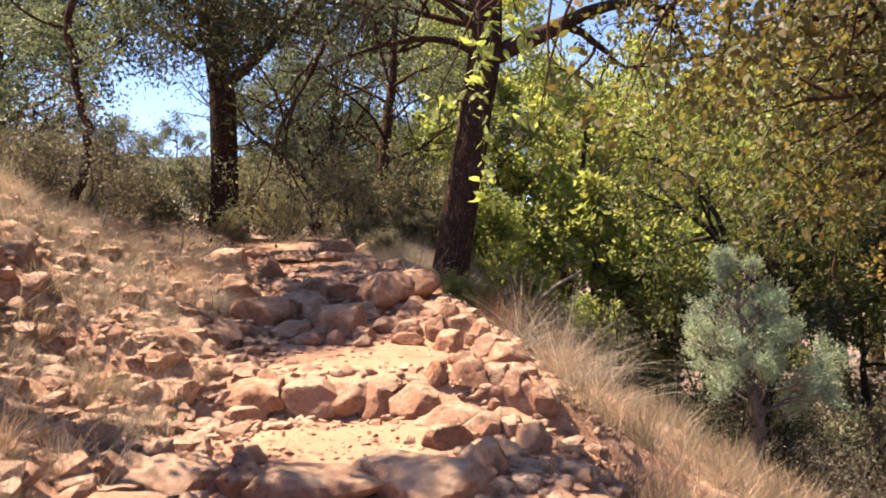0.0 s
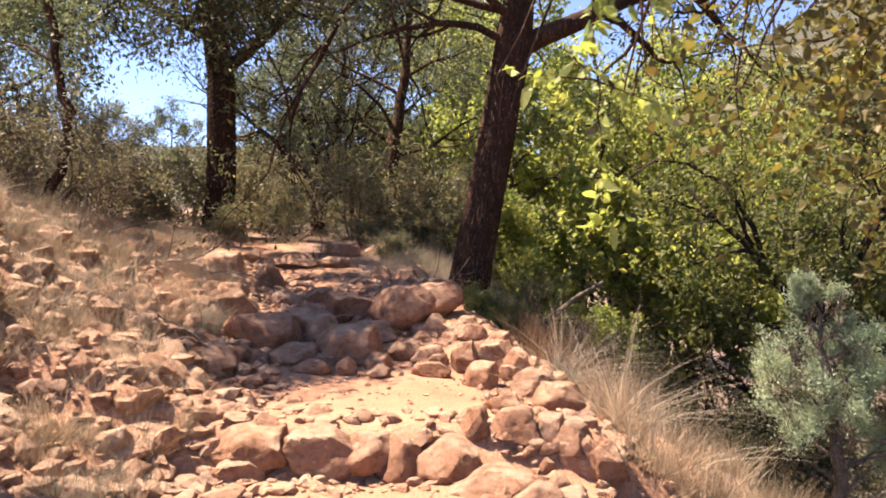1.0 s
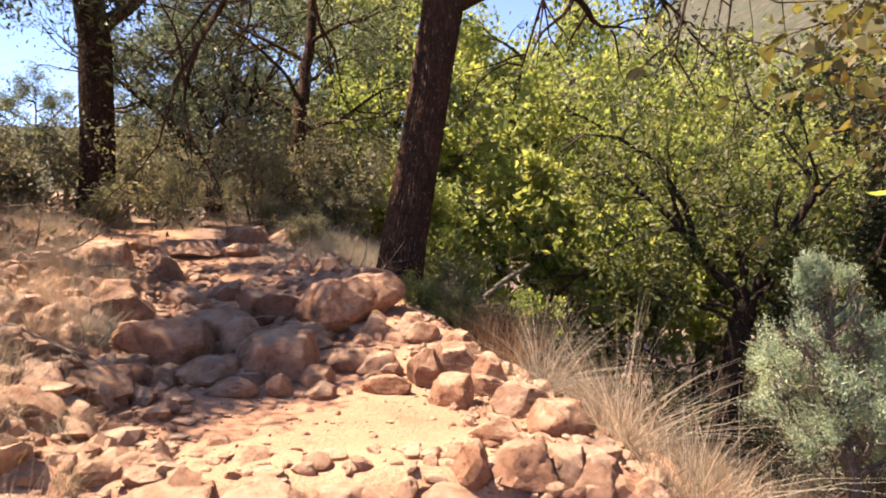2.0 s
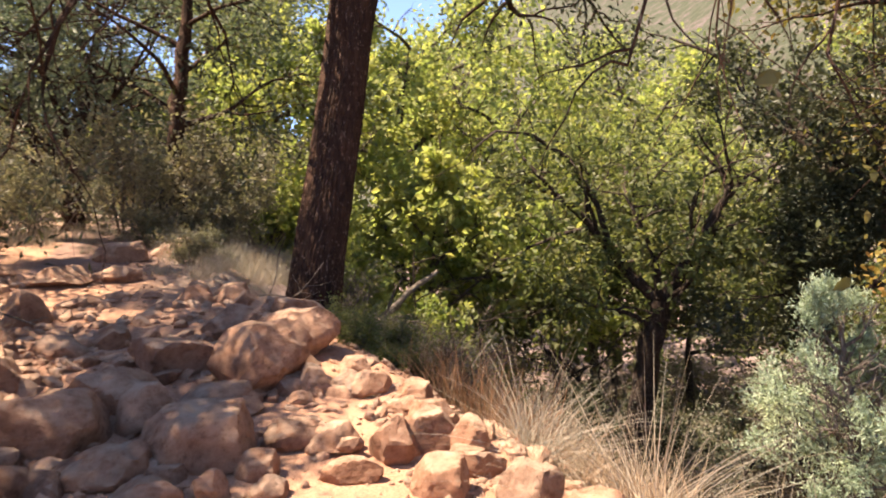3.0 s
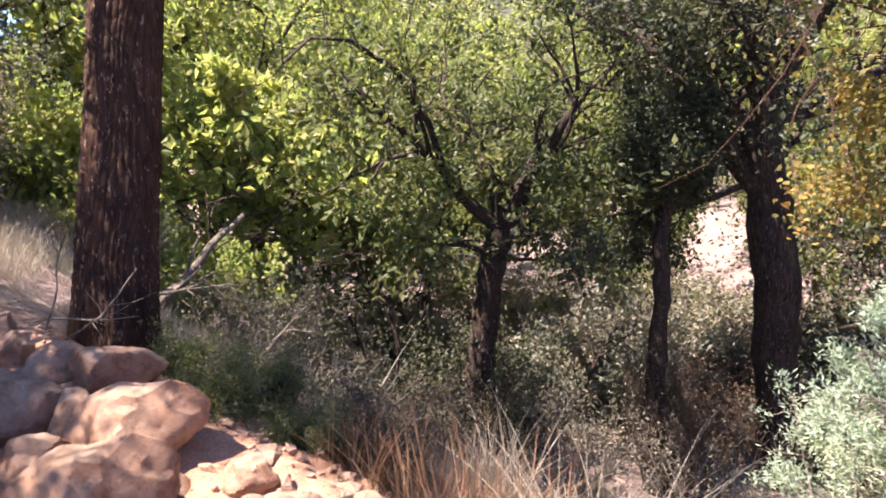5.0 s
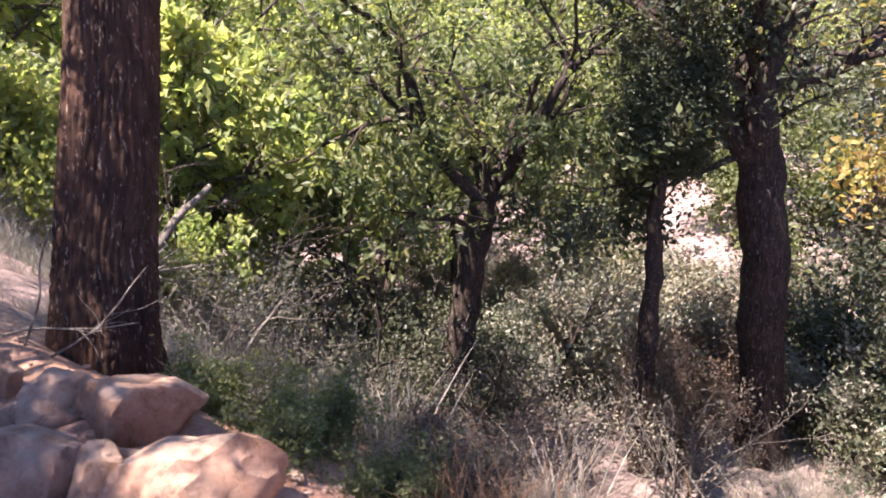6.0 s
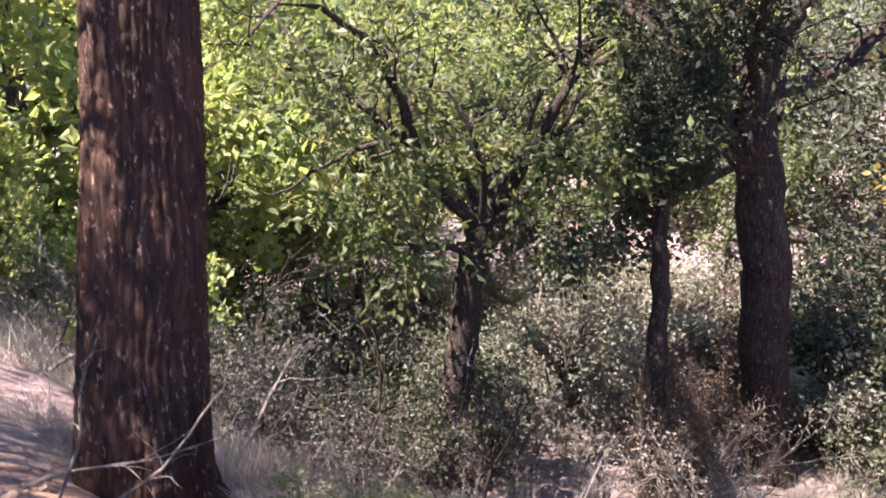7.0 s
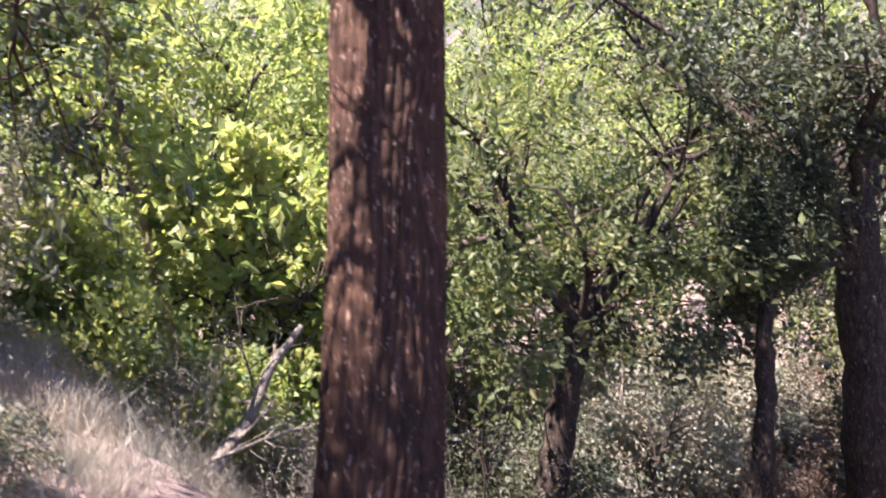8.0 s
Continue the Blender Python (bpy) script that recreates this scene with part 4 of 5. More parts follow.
scatter_region(b6, RB, 6, (6.5, 15.0, 9.5, 18.0, lambda x, y: right_of(x, y) > 7.2 and (x - 7.75) ** 2 + (y - 10.3) ** 2 > 0.6), 0.7, 1.4, "pale shrubs in the ravine")
b7 = brush(57, "russet_shrub", "low russet-brown bush at the edge of the pile", LEAF_RUSSET, BARK_GREY, 0.5, 16, 0.03)
tagged(b7, group="russet bushes")
for k, (x, y, s, up) in enumerate(((0.62, 7.75, 0.62, 0.9), (1.05, 8.1, 0.5, 0.9), (6.2, 10.5, 0.8, 3.2), (6.6, 10.3, 0.9, 2.0), (4.6, 12.2, 0.8, 1.5), (8.6, 11.6, 2.0, 1.0), (9.3, 10.7, 2.2, 0.9), (9.8, 12.3, 2.2, 1.1), (10.6, 11.2, 2.4, 1.0))):
    m = Matrix.LocRotScale((x, y, H(x, y) - 0.02), Euler((0, 0, k * 1.7)), (s, s, s * up))
    ob = b7 if k == 0 else copy_thing(b7, m)
    ob.matrix_basis = m
b8 = brush(58, "green_shrub", "low grey-green bush at the foot of the big trunk", LEAF_HAZE, BARK_GREY, 0.4, 10, 0.03)
scatter_region(b8, RB, 5, (0.12, 0.8, 7.7, 8.9, lambda x, y: right_of(x, y) > 0.2), 0.4, 0.65, "low bushes by the big trunk")


def set_out(proto, spots, group, up=1.0):
    """Copies at given places: x, y and size."""
    for k, (x, y, s) in enumerate(spots):
        m = Matrix.LocRotScale((x, y, H(x, y) - 0.03), Euler((0, 0, k * 2.3 + y)), (s, s, s * up))
        ob = proto if k == 0 else copy_thing(proto, m)
        ob.matrix_basis = m
        tagged(ob, group=group)


for x, y, s in ((1.5, 11.8, 0.8), (2.5, 12.9, 1.0), (2.9, 12.1, 0.8), (1.0, 12.8, 0.7)):
    tagged(copy_thing(b9, Matrix.LocRotScale((x, y, H(x, y) - 0.02), Euler((0, 0, 5 * x)), (s, s, s))), group="dead shrubs in the ravine")
for x, y, s in ((9.5, 13.0, 1.3), (10.5, 13.8, 1.4), (11.3, 13.2, 1.5), (8.6, 13.6, 1.0), (12.4, 14.5, 1.6), (10.0, 12.2, 1.2)):
    tagged(copy_thing(b6, Matrix.LocRotScale((x, y, H(x, y) - 0.02), Euler((0, 0, 5 * x)), (s, s, s))), group="pale shrubs in the ravine")
for x, y, s in ((1.6, 13.2, 0.6), (2.4, 13.6, 0.7), (3.3, 14.3, 0.9)):
    tagged(copy_thing(b2, Matrix.LocRotScale((x, y, H(x, y) - 0.02), Euler((0, 0, 4 * x)), (s, s, s))), group="leafy shrubs in the ravine")
for x, y, s in ((7.2, 17.4, 1.5), (8.4, 17.9, 1.6), (6.2, 17.8, 1.4), (9.6, 17.2, 1.6), (10.8, 17.6, 1.7), (5.4, 18.3, 1.4)):
    tagged(copy_thing(b1, Matrix.LocRotScale((x, y, H(x, y) - 0.02), Euler((0, 0, 4 * x)), (s, s, s))), group="dry shrubs in the ravine")
# dark undergrowth round the ravine oaks, green and russet bushes between them
b11 = brush(61, "dark_shrub", "dark brown-green undergrowth beneath the ravine oak", LEAF_DARK, BARK_DARK, 1.25, 10, 0.06, 0.55, 11)
set_out(b11, [(4.4, 12.5, 0.9), (5.3, 12.9, 1.0), (4.7, 13.2, 1.1), (8.9, 8.9, 1.2), (9.8, 9.6, 1.5), (10.6, 8.8, 1.6), (11.5, 9.8, 1.8)], "dark undergrowth in the ravine")
b12 = brush(62, "green_shrub", "green small-leaved bush on the ravine floor", LEAF_OAK, BARK_OAK, 0.9, 12, 0.065, 0.6, 9)
set_out(b12, [(6.9, 13.6, 0.9), (8.9, 12.5, 0.8)], "green bushes in the ravine")
b13 = brush(63, "green_shrub", "grey-green bush in the shade behind the trail", LEAF_HAZE, BARK_GREY, 0.6, 10, 0.05, 0.5, 9)
set_out(b13, [(-0.85, 10.6, 0.5), (-1.2, 11.9, 0.6), (-0.6, 12.4, 0.8), (-3.3, 12.2, 0.7), (-4.4, 12.6, 0.9)], "bushes behind the trail")


b14 = brush(64, "green_shrub", "low dark green bush against the boulders", LEAF_OLIVE, BARK_GREY, 0.42, 12, 0.035, 0.5, 9)
set_out(b14, [(0.14, 7.95, 0.5), (0.32, 7.66, 0.45), (0.36, 8.2, 0.6), (0.14, 8.45, 0.55), (0.6, 7.9, 0.5)], "low bushes by the boulders")


# ---- rocks ----
def boulder_mesh(name, seed, level, cuts=15, rough=0.06, material=None, boxy=False):
    """A broken block: a ball cut by planes, random or near a box's, then roughened, with crisp arrises."""
    rng = np.random.default_rng(seed)
    bm = bmesh.new()
    bmesh.ops.create_icosphere(bm, subdivisions=level, radius=1.0)
    me = bpy.data.meshes.new(name)
    bm.to_mesh(me)
    bm.free()
    co = np.zeros(len(me.vertices) * 3, np.float32)
    me.vertices.foreach_get("co", co)
    d = unit(co.reshape(-1, 3).astype(float))
    n = unit(rng.normal(size=(cuts, 3)))
    n[0], n[1] = (0, 0, 1), (0, 0, -1)
    turn = rng.uniform(0, 2 * np.pi)
    for k in range(5):
        a = turn + k * 2 * np.pi / 5 + rng.normal() * 0.4
        n[2 + k] = (math.cos(a), math.sin(a), rng.normal() * 0.45)
    n = unit(n + rng.normal(size=n.shape) * 0.2)
    dist = rng.uniform(0.60, 0.90, cuts)
    dist[:7] = rng.uniform(0.55, 0.82, 7)
    if boxy:
        n[:6] = unit(np.array([(0, 0, 1), (0, 0, -1), (1, 0, 0), (-1, 0, 0), (0, 1, 0), (0, -1, 0)]) + rng.normal(size=(6, 3)) * 0.27 + np.array([(0, 0, 0), (0, 0, 0), (0, 0, 0.3), (0, 0, 0.6), (0, 0, 0.2), (0, 0, 0.75)]))
        dist[:6] = rng.uniform(0.60, 0.84, 6)
        dist[6:] = rng.uniform(0.70, 0.98, cuts - 6)
    proj = d @ n.T
    r = np.where(proj > 0.05, dist / np.maximum(proj, 0.05), 9.0)
    k = np.sort(r, axis=1)[:, :2]
    r = np.minimum(k[:, 0], 1.05)
    r = r - 0.020 * np.exp(-np.abs(k[:, 1] - k[:, 0]) / 0.018)
    v = d * r[:, None]
    off = rng.uniform(-50, 50, 3)
    disp = np.array([noise.fractal(Vector(p * 1.8 + off), 0.8, 2.1, 6) for p in v])
    chip = np.array([noise.noise(Vector(p * 4.5 - off)) for p in v])
    fine = np.array([noise.noise(Vector(p * 11.0 + off)) for p in v])
    v = v * (1 + rough * disp - 0.12 * np.clip(chip - 0.12, 0, 1) + 0.012 * fine)[:, None]
    me.vertices.foreach_set("co", v.astype(np.float32).ravel())
    me.polygons.foreach_set("use_smooth", np.ones(len(me.polygons), bool))
    me.materials.append(material or ROCK)
    me.update()
    me.set_sharp_from_angle(angle=radians(26))
    return me


def place_rock(me, x, y, sx, sy, sz, turn, label, group, tilt=0.0, lift=0.0, name="rock"):
    ob = new(name, me)
    ob.matrix_basis = Matrix.LocRotScale((x, y, H(x, y) + sz * 0.42 + lift), Euler((radians(tilt), 0, radians(turn))), (sx, sy, sz))
    return tagged(ob, label, "rock", group)


BIG = [boulder_mesh("boulder", 130 + k, 4, 16) for k in range(8)]
ROUND = boulder_mesh("boulder", 333, 4, 34, 0.10)
BLOCK = [boulder_mesh("block", 160 + k, 4, 15, 0.06, boxy=True) for k in range(8)]
MID = [boulder_mesh("stone", 200 + k, 3, 15) for k in range(14)]

# lower step of blocks across the trail
LOWER_STEP = [(-1.12, 4.86, 0.24, 0.19, 0.12, 11), (-0.80, 4.85, 0.21, 0.18, 0.14, -8), (-0.56, 4.86, 0.17, 0.16, 0.14, 22), (-0.40, 4.80, 0.14, 0.13, 0.14, 40), (-0.18, 4.80, 0.19, 0.17, 0.15, -16), (-0.04, 4.98, 0.11, 0.10, 0.12, -30), (0.15, 4.95, 0.16, 0.13, 0.13, -9),
              (0.15, 5.34, 0.16, 0.12, 0.10, -8), (0.34, 4.96, 0.11, 0.09, 0.10, -12), (0.48, 4.84, 0.13, 0.10, 0.13, -25), (-0.18, 4.70, 0.09, 0.07, 0.07, 20), (-1.05, 5.41, 0.09, 0.07, 0.06, 9), (-0.90, 5.22, 0.12, 0.09, 0.07, 37), (0.06, 4.62, 0.27, 0.19, 0.12, -1)]
for k, (x, y, sx, sy, sz, a) in enumerate(LOWER_STEP):
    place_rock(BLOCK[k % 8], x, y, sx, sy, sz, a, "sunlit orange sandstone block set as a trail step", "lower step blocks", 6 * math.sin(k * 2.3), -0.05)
# jumbled edge stones towards the drop
EDGE = [(0.02, 4.22, 0.14, 0.11, 0.10, 20), (0.22, 4.39, 0.13, 0.11, 0.09, -25), (0.60, 4.80, 0.12, 0.10, 0.12, -7), (0.47, 4.19, 0.11, 0.09, 0.13, 30), (0.22, 3.85, 0.13, 0.10, 0.12, -13), (0.68, 3.91, 0.09, 0.07, 0.07, 0), (0.44, 4.87, 0.12, 0.10, 0.11, -40),
        (-0.98, 3.99, 0.10, 0.08, 0.07, 44), (-1.18, 4.73, 0.13, 0.10, 0.08, 14), (-1.29, 3.67, 0.29, 0.20, 0.11, 20), (-0.91, 3.65, 0.16, 0.12, 0.09, 14), (-0.55, 3.52, 0.33, 0.25, 0.13, 20), (-0.08, 3.58, 0.37, 0.28, 0.14, -12)]
for k, (x, y, sx, sy, sz, a) in enumerate(EDGE):
    place_rock((BIG if k > 10 else BLOCK)[(k * 3 + 1) % 8], x, y, sx, sy, sz, a, "broken red sandstone block at the trail's outer edge", "edge blocks", 9 * math.sin(k * 1.7))
EDGE_HIGH = [(0.45, 5.45, 0.17, 0.14, 0.13, 0), (0.35, 5.80, 0.16, 0.13, 0.12, 45), (0.04, 5.92, 0.14, 0.11, 0.12, -18), (0.24, 7.02, 0.11, 0.09, 0.07, -16), (0.17, 6.84, 0.11, 0.09, 0.06, 20), (0.14, 6.41, 0.12, 0.10, 0.15, -17), (0.29, 6.34, 0.11, 0.09, 0.12, -39),
             (-0.05, 6.34, 0.13, 0.11, 0.14, -14), (0.20, 6.62, 0.14, 0.11, 0.12, -7), (0.01, 7.14, 0.14, 0.10, 0.09, 33), (0.22, 6.94, 0.12, 0.09, 0.08, -21)]
for k, (x, y, sx, sy, sz, a) in enumerate(EDGE_HIGH):
    place_rock(BLOCK[(k * 3 + 2) % 8], x, y, sx, sy, sz, a, "broken red sandstone block above the drop", "upper edge blocks", 9 * math.sin(k * 1.3))
# upper pile in dappled shade
UPPER = [(-0.57, 7.34, 0.36, 0.29, 0.26, -4), (-0.30, 7.76, 0.34, 0.21, 0.21, -25), (-0.63, 8.12, 0.21, 0.17, 0.15, -3), (-0.98, 7.56, 0.27, 0.22, 0.16, 1), (-0.77, 7.02, 0.25, 0.18, 0.11, -2), (-1.11, 6.85, 0.15, 0.14, 0.17, 23), (-0.85, 6.50, 0.30, 0.22, 0.18, -1), (-1.48, 6.70, 0.31, 0.24, 0.23, 18),
         (-0.46, 6.56, 0.17, 0.13, 0.10, -7), (-1.22, 7.05, 0.23, 0.19, 0.20, 8), (-1.25, 6.39, 0.20, 0.15, 0.10, 6), (-0.22, 8.23, 0.21, 0.17, 0.16, -21)]
for k, (x, y, sx, sy, sz, a) in enumerate(UPPER):
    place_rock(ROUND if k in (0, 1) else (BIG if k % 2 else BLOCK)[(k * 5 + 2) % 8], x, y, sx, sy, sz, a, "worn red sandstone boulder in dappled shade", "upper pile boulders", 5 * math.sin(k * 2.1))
UPPER_SMALL = [(-0.29, 7.17, 0.12, 0.09, 0.11, 12), (-0.64, 6.27, 0.11, 0.09, 0.08, -5), (-1.07, 6.16, 0.16, 0.11, 0.07, 3), (-1.62, 6.36, 0.09, 0.08, 0.09, 11), (-0.84, 6.14, 0.08, 0.07, 0.08, -32), (-0.62, 6.09, 0.08, 0.07, 0.06, 24), (-0.28, 6.17, 0.13, 0.10, 0.07, -2),
               (-0.30, 6.48, 0.15, 0.12, 0.09, 21), (-0.44, 7.98, 0.13, 0.11, 0.12, -7), (-0.58, 8.93, 0.15, 0.11, 0.11, -4), (-0.39, 8.50, 0.15, 0.11, 0.11, 20), (-0.01, 7.40, 0.11, 0.09, 0.08, -17), (-0.52, 8.72, 0.10, 0.08, 0.10, 33), (-0.10, 7.20, 0.10, 0.08, 0.08, -16), (-0.62, 7.75, 0.15, 0.12, 0.12, 40)]
for k, (x, y, sx, sy, sz, a) in enumerate(UPPER_SMALL):
    place_rock(BLOCK[(k * 5 + 3) % 8], x, y, sx, sy, sz, a, "broken red sandstone block wedged in the pile", "upper pile blocks", 9 * math.sin(k * 1.9))
BACK = [(-2.41, 8.81, 0.31, 0.23, 0.20, 15), (-1.90, 8.57, 0.18, 0.14, 0.16, 41), (-1.84, 9.70, 0.26, 0.20, 0.12, 10), (-1.90, 7.31, 0.19, 0.15, 0.18, 14), (-1.45, 9.80, 0.22, 0.16, 0.09, 7), (-2.35, 9.88, 0.18, 0.14, 0.11, 30), (-2.05, 7.80, 0.22, 0.17, 0.16, -20), (-0.95, 11.2, 0.3, 0.2, 0.13, 0), (-1.45, 10.9, 0.3, 0.2, 0.14, 15), (-0.85, 9.0, 0.16, 0.14, 0.1, 0)]
for k, (x, y, sx, sy, sz, a) in enumerate(BACK):
    place_rock(BLOCK[(k * 3) % 8], x, y, sx, sy, sz, a, "red sandstone slab beside the upper trail", "upper slabs", 6 * math.sin(k * 2.9))

# loose stones over the bank, the trail's edges and the pile
RS = np.random.default_rng(88)


def scatter_stones(count, x0, x1, y0, y1, keep, smin, smax, label, group):
    done = 0
    while done < count:
        x, y = RS.uniform(x0, x1), RS.uniform(y0, y1)
        if not keep(x, y):
            continue
        s = smin * (smax / smin) ** (RS.uniform() ** 1.7)
        place_rock(MID[int(RS.integers(14))], x, y, s * RS.uniform(0.9, 1.5), s * RS.uniform(0.8, 1.2), s * RS.uniform(0.55, 0.95), RS.uniform(0, 360), label, group, RS.normal() * 14, -0.28 * s)
        done += 1


scatter_stones(150, -4.2, -1.2, 2.6, 9.5, lambda x, y: left_of(x, y) > -0.15 and left_of(x, y) < 2.6, 0.06, 0.22, "loose orange sandstone rock on the rubble bank", "bank rubble")
scatter_stones(48, -1.9, 0.5, 6.3, 9.0, lambda x, y: left_of(x, y) < 0 and right_of(x, y) < -0.2, 0.06, 0.15, "loose red stone in the upper pile", "pile stones")
scatter_stones(38, 0.2, 1.2, 3.0, 6.8, lambda x, y: -0.35 < right_of(x, y) < 0.5, 0.05, 0.14, "loose red stone tumbling off the trail's edge", "edge stones")


def gravel(count, seed, name, label, x0, x1, y0, y1, keep, smin, smax):
    rng = np.random.default_rng(seed)
    bm = bmesh.new()
    bmesh.ops.create_icosphere(bm, subdivisions=1, radius=1.0)
    base = np.array([v.co[:] for v in bm.verts])
    tri = np.array([[v.index for v in f.verts] for f in bm.faces])
    bm.free()
    X, Y = rng.uniform(x0, x1, count * 3), rng.uniform(y0, y1, count * 3)
    ok = keep(X, Y)
    X, Y = X[ok][:count], Y[ok][:count]
    n = len(X)
    Z = land(X, Y)
    s = smin * (smax / smin) ** (rng.uniform(size=n) ** 2.2)
    shape = base[None] * (1 + 0.28 * rng.normal(size=(n, len(base), 1))) * rng.uniform(0.5, 1.3, size=(n, 1, 3))
    a = rng.uniform(0, 2 * np.pi, n)
    c, sn = np.cos(a)[:, None], np.sin(a)[:, None]
    x = shape[..., 0] * c - shape[..., 1] * sn
    y = shape[..., 0] * sn + shape[..., 1] * c
    v = np.stack([x, y, shape[..., 2] * 0.7 + 0.2], -1) * s[:, None, None] + np.stack([X, Y, Z], -1)[:, None, :]
    f = (tri[None] + (np.arange(n) * len(base))[:, None, None]).reshape(-1, 3)
    return tagged(new(name, mesh_from(name, v.reshape(-1, 3), f, GRAVEL)), label, "stones", kind="stuff")


def rubble(count, seed, name, label, x0, x1, y0, y1, keep, smin, smax):
    """Broken stones too many to count, cut like the blocks."""
    rng = np.random.default_rng(seed)
    kinds = []
    for k in range(10):
        me = boulder_mesh("shape", 400 + k, 2)
        co = np.zeros(len(me.vertices) * 3, np.float32)
        me.vertices.foreach_get("co", co)
        tri = np.zeros(len(me.polygons) * 3, np.int32)
        me.loops.foreach_get("vertex_index", tri)
        kinds.append((co.reshape(-1, 3), tri.reshape(-1, 3)))
        bpy.data.meshes.remove(me)
    X, Y = rng.uniform(x0, x1, count * 4), rng.uniform(y0, y1, count * 4)
    ok = keep(X, Y)
    X, Y = X[ok][:count], Y[ok][:count]
    Z = land(X, Y)
    vs, fs, off = [], [], 0
    for x, y, z in zip(X, Y, Z):
        co, tri = kinds[int(rng.integers(10))]
        s = smin * (smax / smin) ** (rng.uniform() ** 1.8)
        m = np.array(Euler((rng.normal() * 0.35, rng.normal() * 0.35, rng.uniform(0, 6.28))).to_matrix())
        p = (co * np.array([rng.uniform(0.9, 1.5), rng.uniform(0.7, 1.1), rng.uniform(0.4, 0.85)]) * s) @ m.T
        vs.append(p + np.array([x, y, z + 0.08 * s]))
        fs.append(tri + off)
        off += len(co)
    return tagged(new(name, mesh_from(name, np.concatenate(vs), np.concatenate(fs), GRAVEL)), label, "stones", kind="stuff")


def lefts(X, Y):
    return np.interp(Y, LEFT_Y, LEFT_X) - X


def rights(X, Y):
    return X - np.interp(Y, RIGHT_Y, RIGHT_X)


gravel(11000, 1, "bank_gravel", "small broken orange stones covering the bank", -6.0, -1.0, -4.0, 10.0, lambda X, Y: (lefts(X, Y) > -0.35) & (lefts(X, Y) < 2.5 + 1.6 * value_noise(X * 1.1, Y * 1.1, 31)), 0.014, 0.09)
gravel(3400, 2, "trail_gravel", "pale grit and chips on the trodden trail", -1.7, 0.8, -2.0, 11.0, lambda X, Y: (lefts(X, Y) < 0.1) & (rights(X, Y) < 0.3), 0.006, 0.03)
gravel(1300, 3, "edge_gravel", "small red stones spilling down the slope", 0.0, 1.6, 2.5, 7.8, lambda X, Y: (rights(X, Y) > -0.5) & (rights(X, Y) < 0.6), 0.01, 0.055)


rubble(1950, 4, "bank_rubble", "broken orange sandstone chunks heaped on the bank", -6.0, -1.2, -3.5, 9.8, lambda X, Y: (lefts(X, Y) > -0.1) & (lefts(X, Y) < 2.4 + 1.6 * value_noise(X * 1.1, Y * 1.1, 31)), 0.035, 0.15)
rubble(320, 5, "pile_rubble", "red sandstone chunks filling the upper pile", -2.2, 0.5, 6.3, 9.2, lambda X, Y: (lefts(X, Y) < 0.3) & (rights(X, Y) < -0.25), 0.03, 0.10)
rubble(200, 6, "edge_rubble", "red sandstone chunks along the outer edge", -0.2, 1.5, 3.0, 7.6, lambda X, Y: (rights(X, Y) > -0.45) & (rights(X, Y) < 0.4) & (Y < 6.7), 0.03, 0.10)
rubble(85, 8, "front_rubble", "sandstone chips heaped before the lower step", -1.5, 0.4, 4.55, 4.86, lambda X, Y: X > -9, 0.02, 0.06)
gravel(120, 9, "front_gravel", "pale chips before the lower step", -1.5, 0.5, 4.1, 4.85, lambda X, Y: X > -9, 0.008, 0.035)
rubble(120, 7, "step_rubble", "sandstone chunks wedged along the lower step", -1.6, 0.6, 4.55, 5.25, lambda X, Y: X > -9, 0.03, 0.08)


# ---- grass ----
def tuft_arrays(seed, count, height, spread, width, lean=0.5):
    rng = np.random.default_rng(seed)
    n = count
    a = rng.uniform(0, 2 * np.pi, n)
    out = rng.uniform(0.1, 1.0, n) * lean
    d0 = unit(np.stack([np.cos(a) * out, np.sin(a) * out, np.ones(n)], -1))
    base = np.stack([rng.normal(size=n) * spread, rng.normal(size=n) * spread, np.full(n, -0.03)], -1)
    L = height * rng.uniform(0.5, 1.15, n)
    droop = np.stack([np.cos(a), np.sin(a), np.full(n, -0.9)], -1) * (0.35 * out)[:, None]
    side = unit(np.cross(d0, rng.normal(size=(n, 3)))) * (width * rng.uniform(0.6, 1.3, n))[:, None]
    rows = []
    for s, w in ((0.0, 1.0), (0.4, 0.9), (0.75, 0.6), (1.0, 0.08)):
        p = base + d0 * (L * s)[:, None] + droop * (L * s * s)[:, None]
        rows += [p - side * w * 0.5, p + side * w * 0.5]
    v = np.stack(rows, 1).reshape(-1, 3)
    q = np.array([[0, 1, 3, 2], [2, 3, 5, 4], [4, 5, 7, 6]])
    f = (q[None] + (np.arange(n) * 8)[:, None, None]).reshape(-1, 4)
    return v, f


def tuft_mesh(name, seed, count, height, spread, width, material, lean=0.5):
    v, f = tuft_arrays(seed, count, height, spread, width, lean)
    return mesh_from(name, v, f, material)


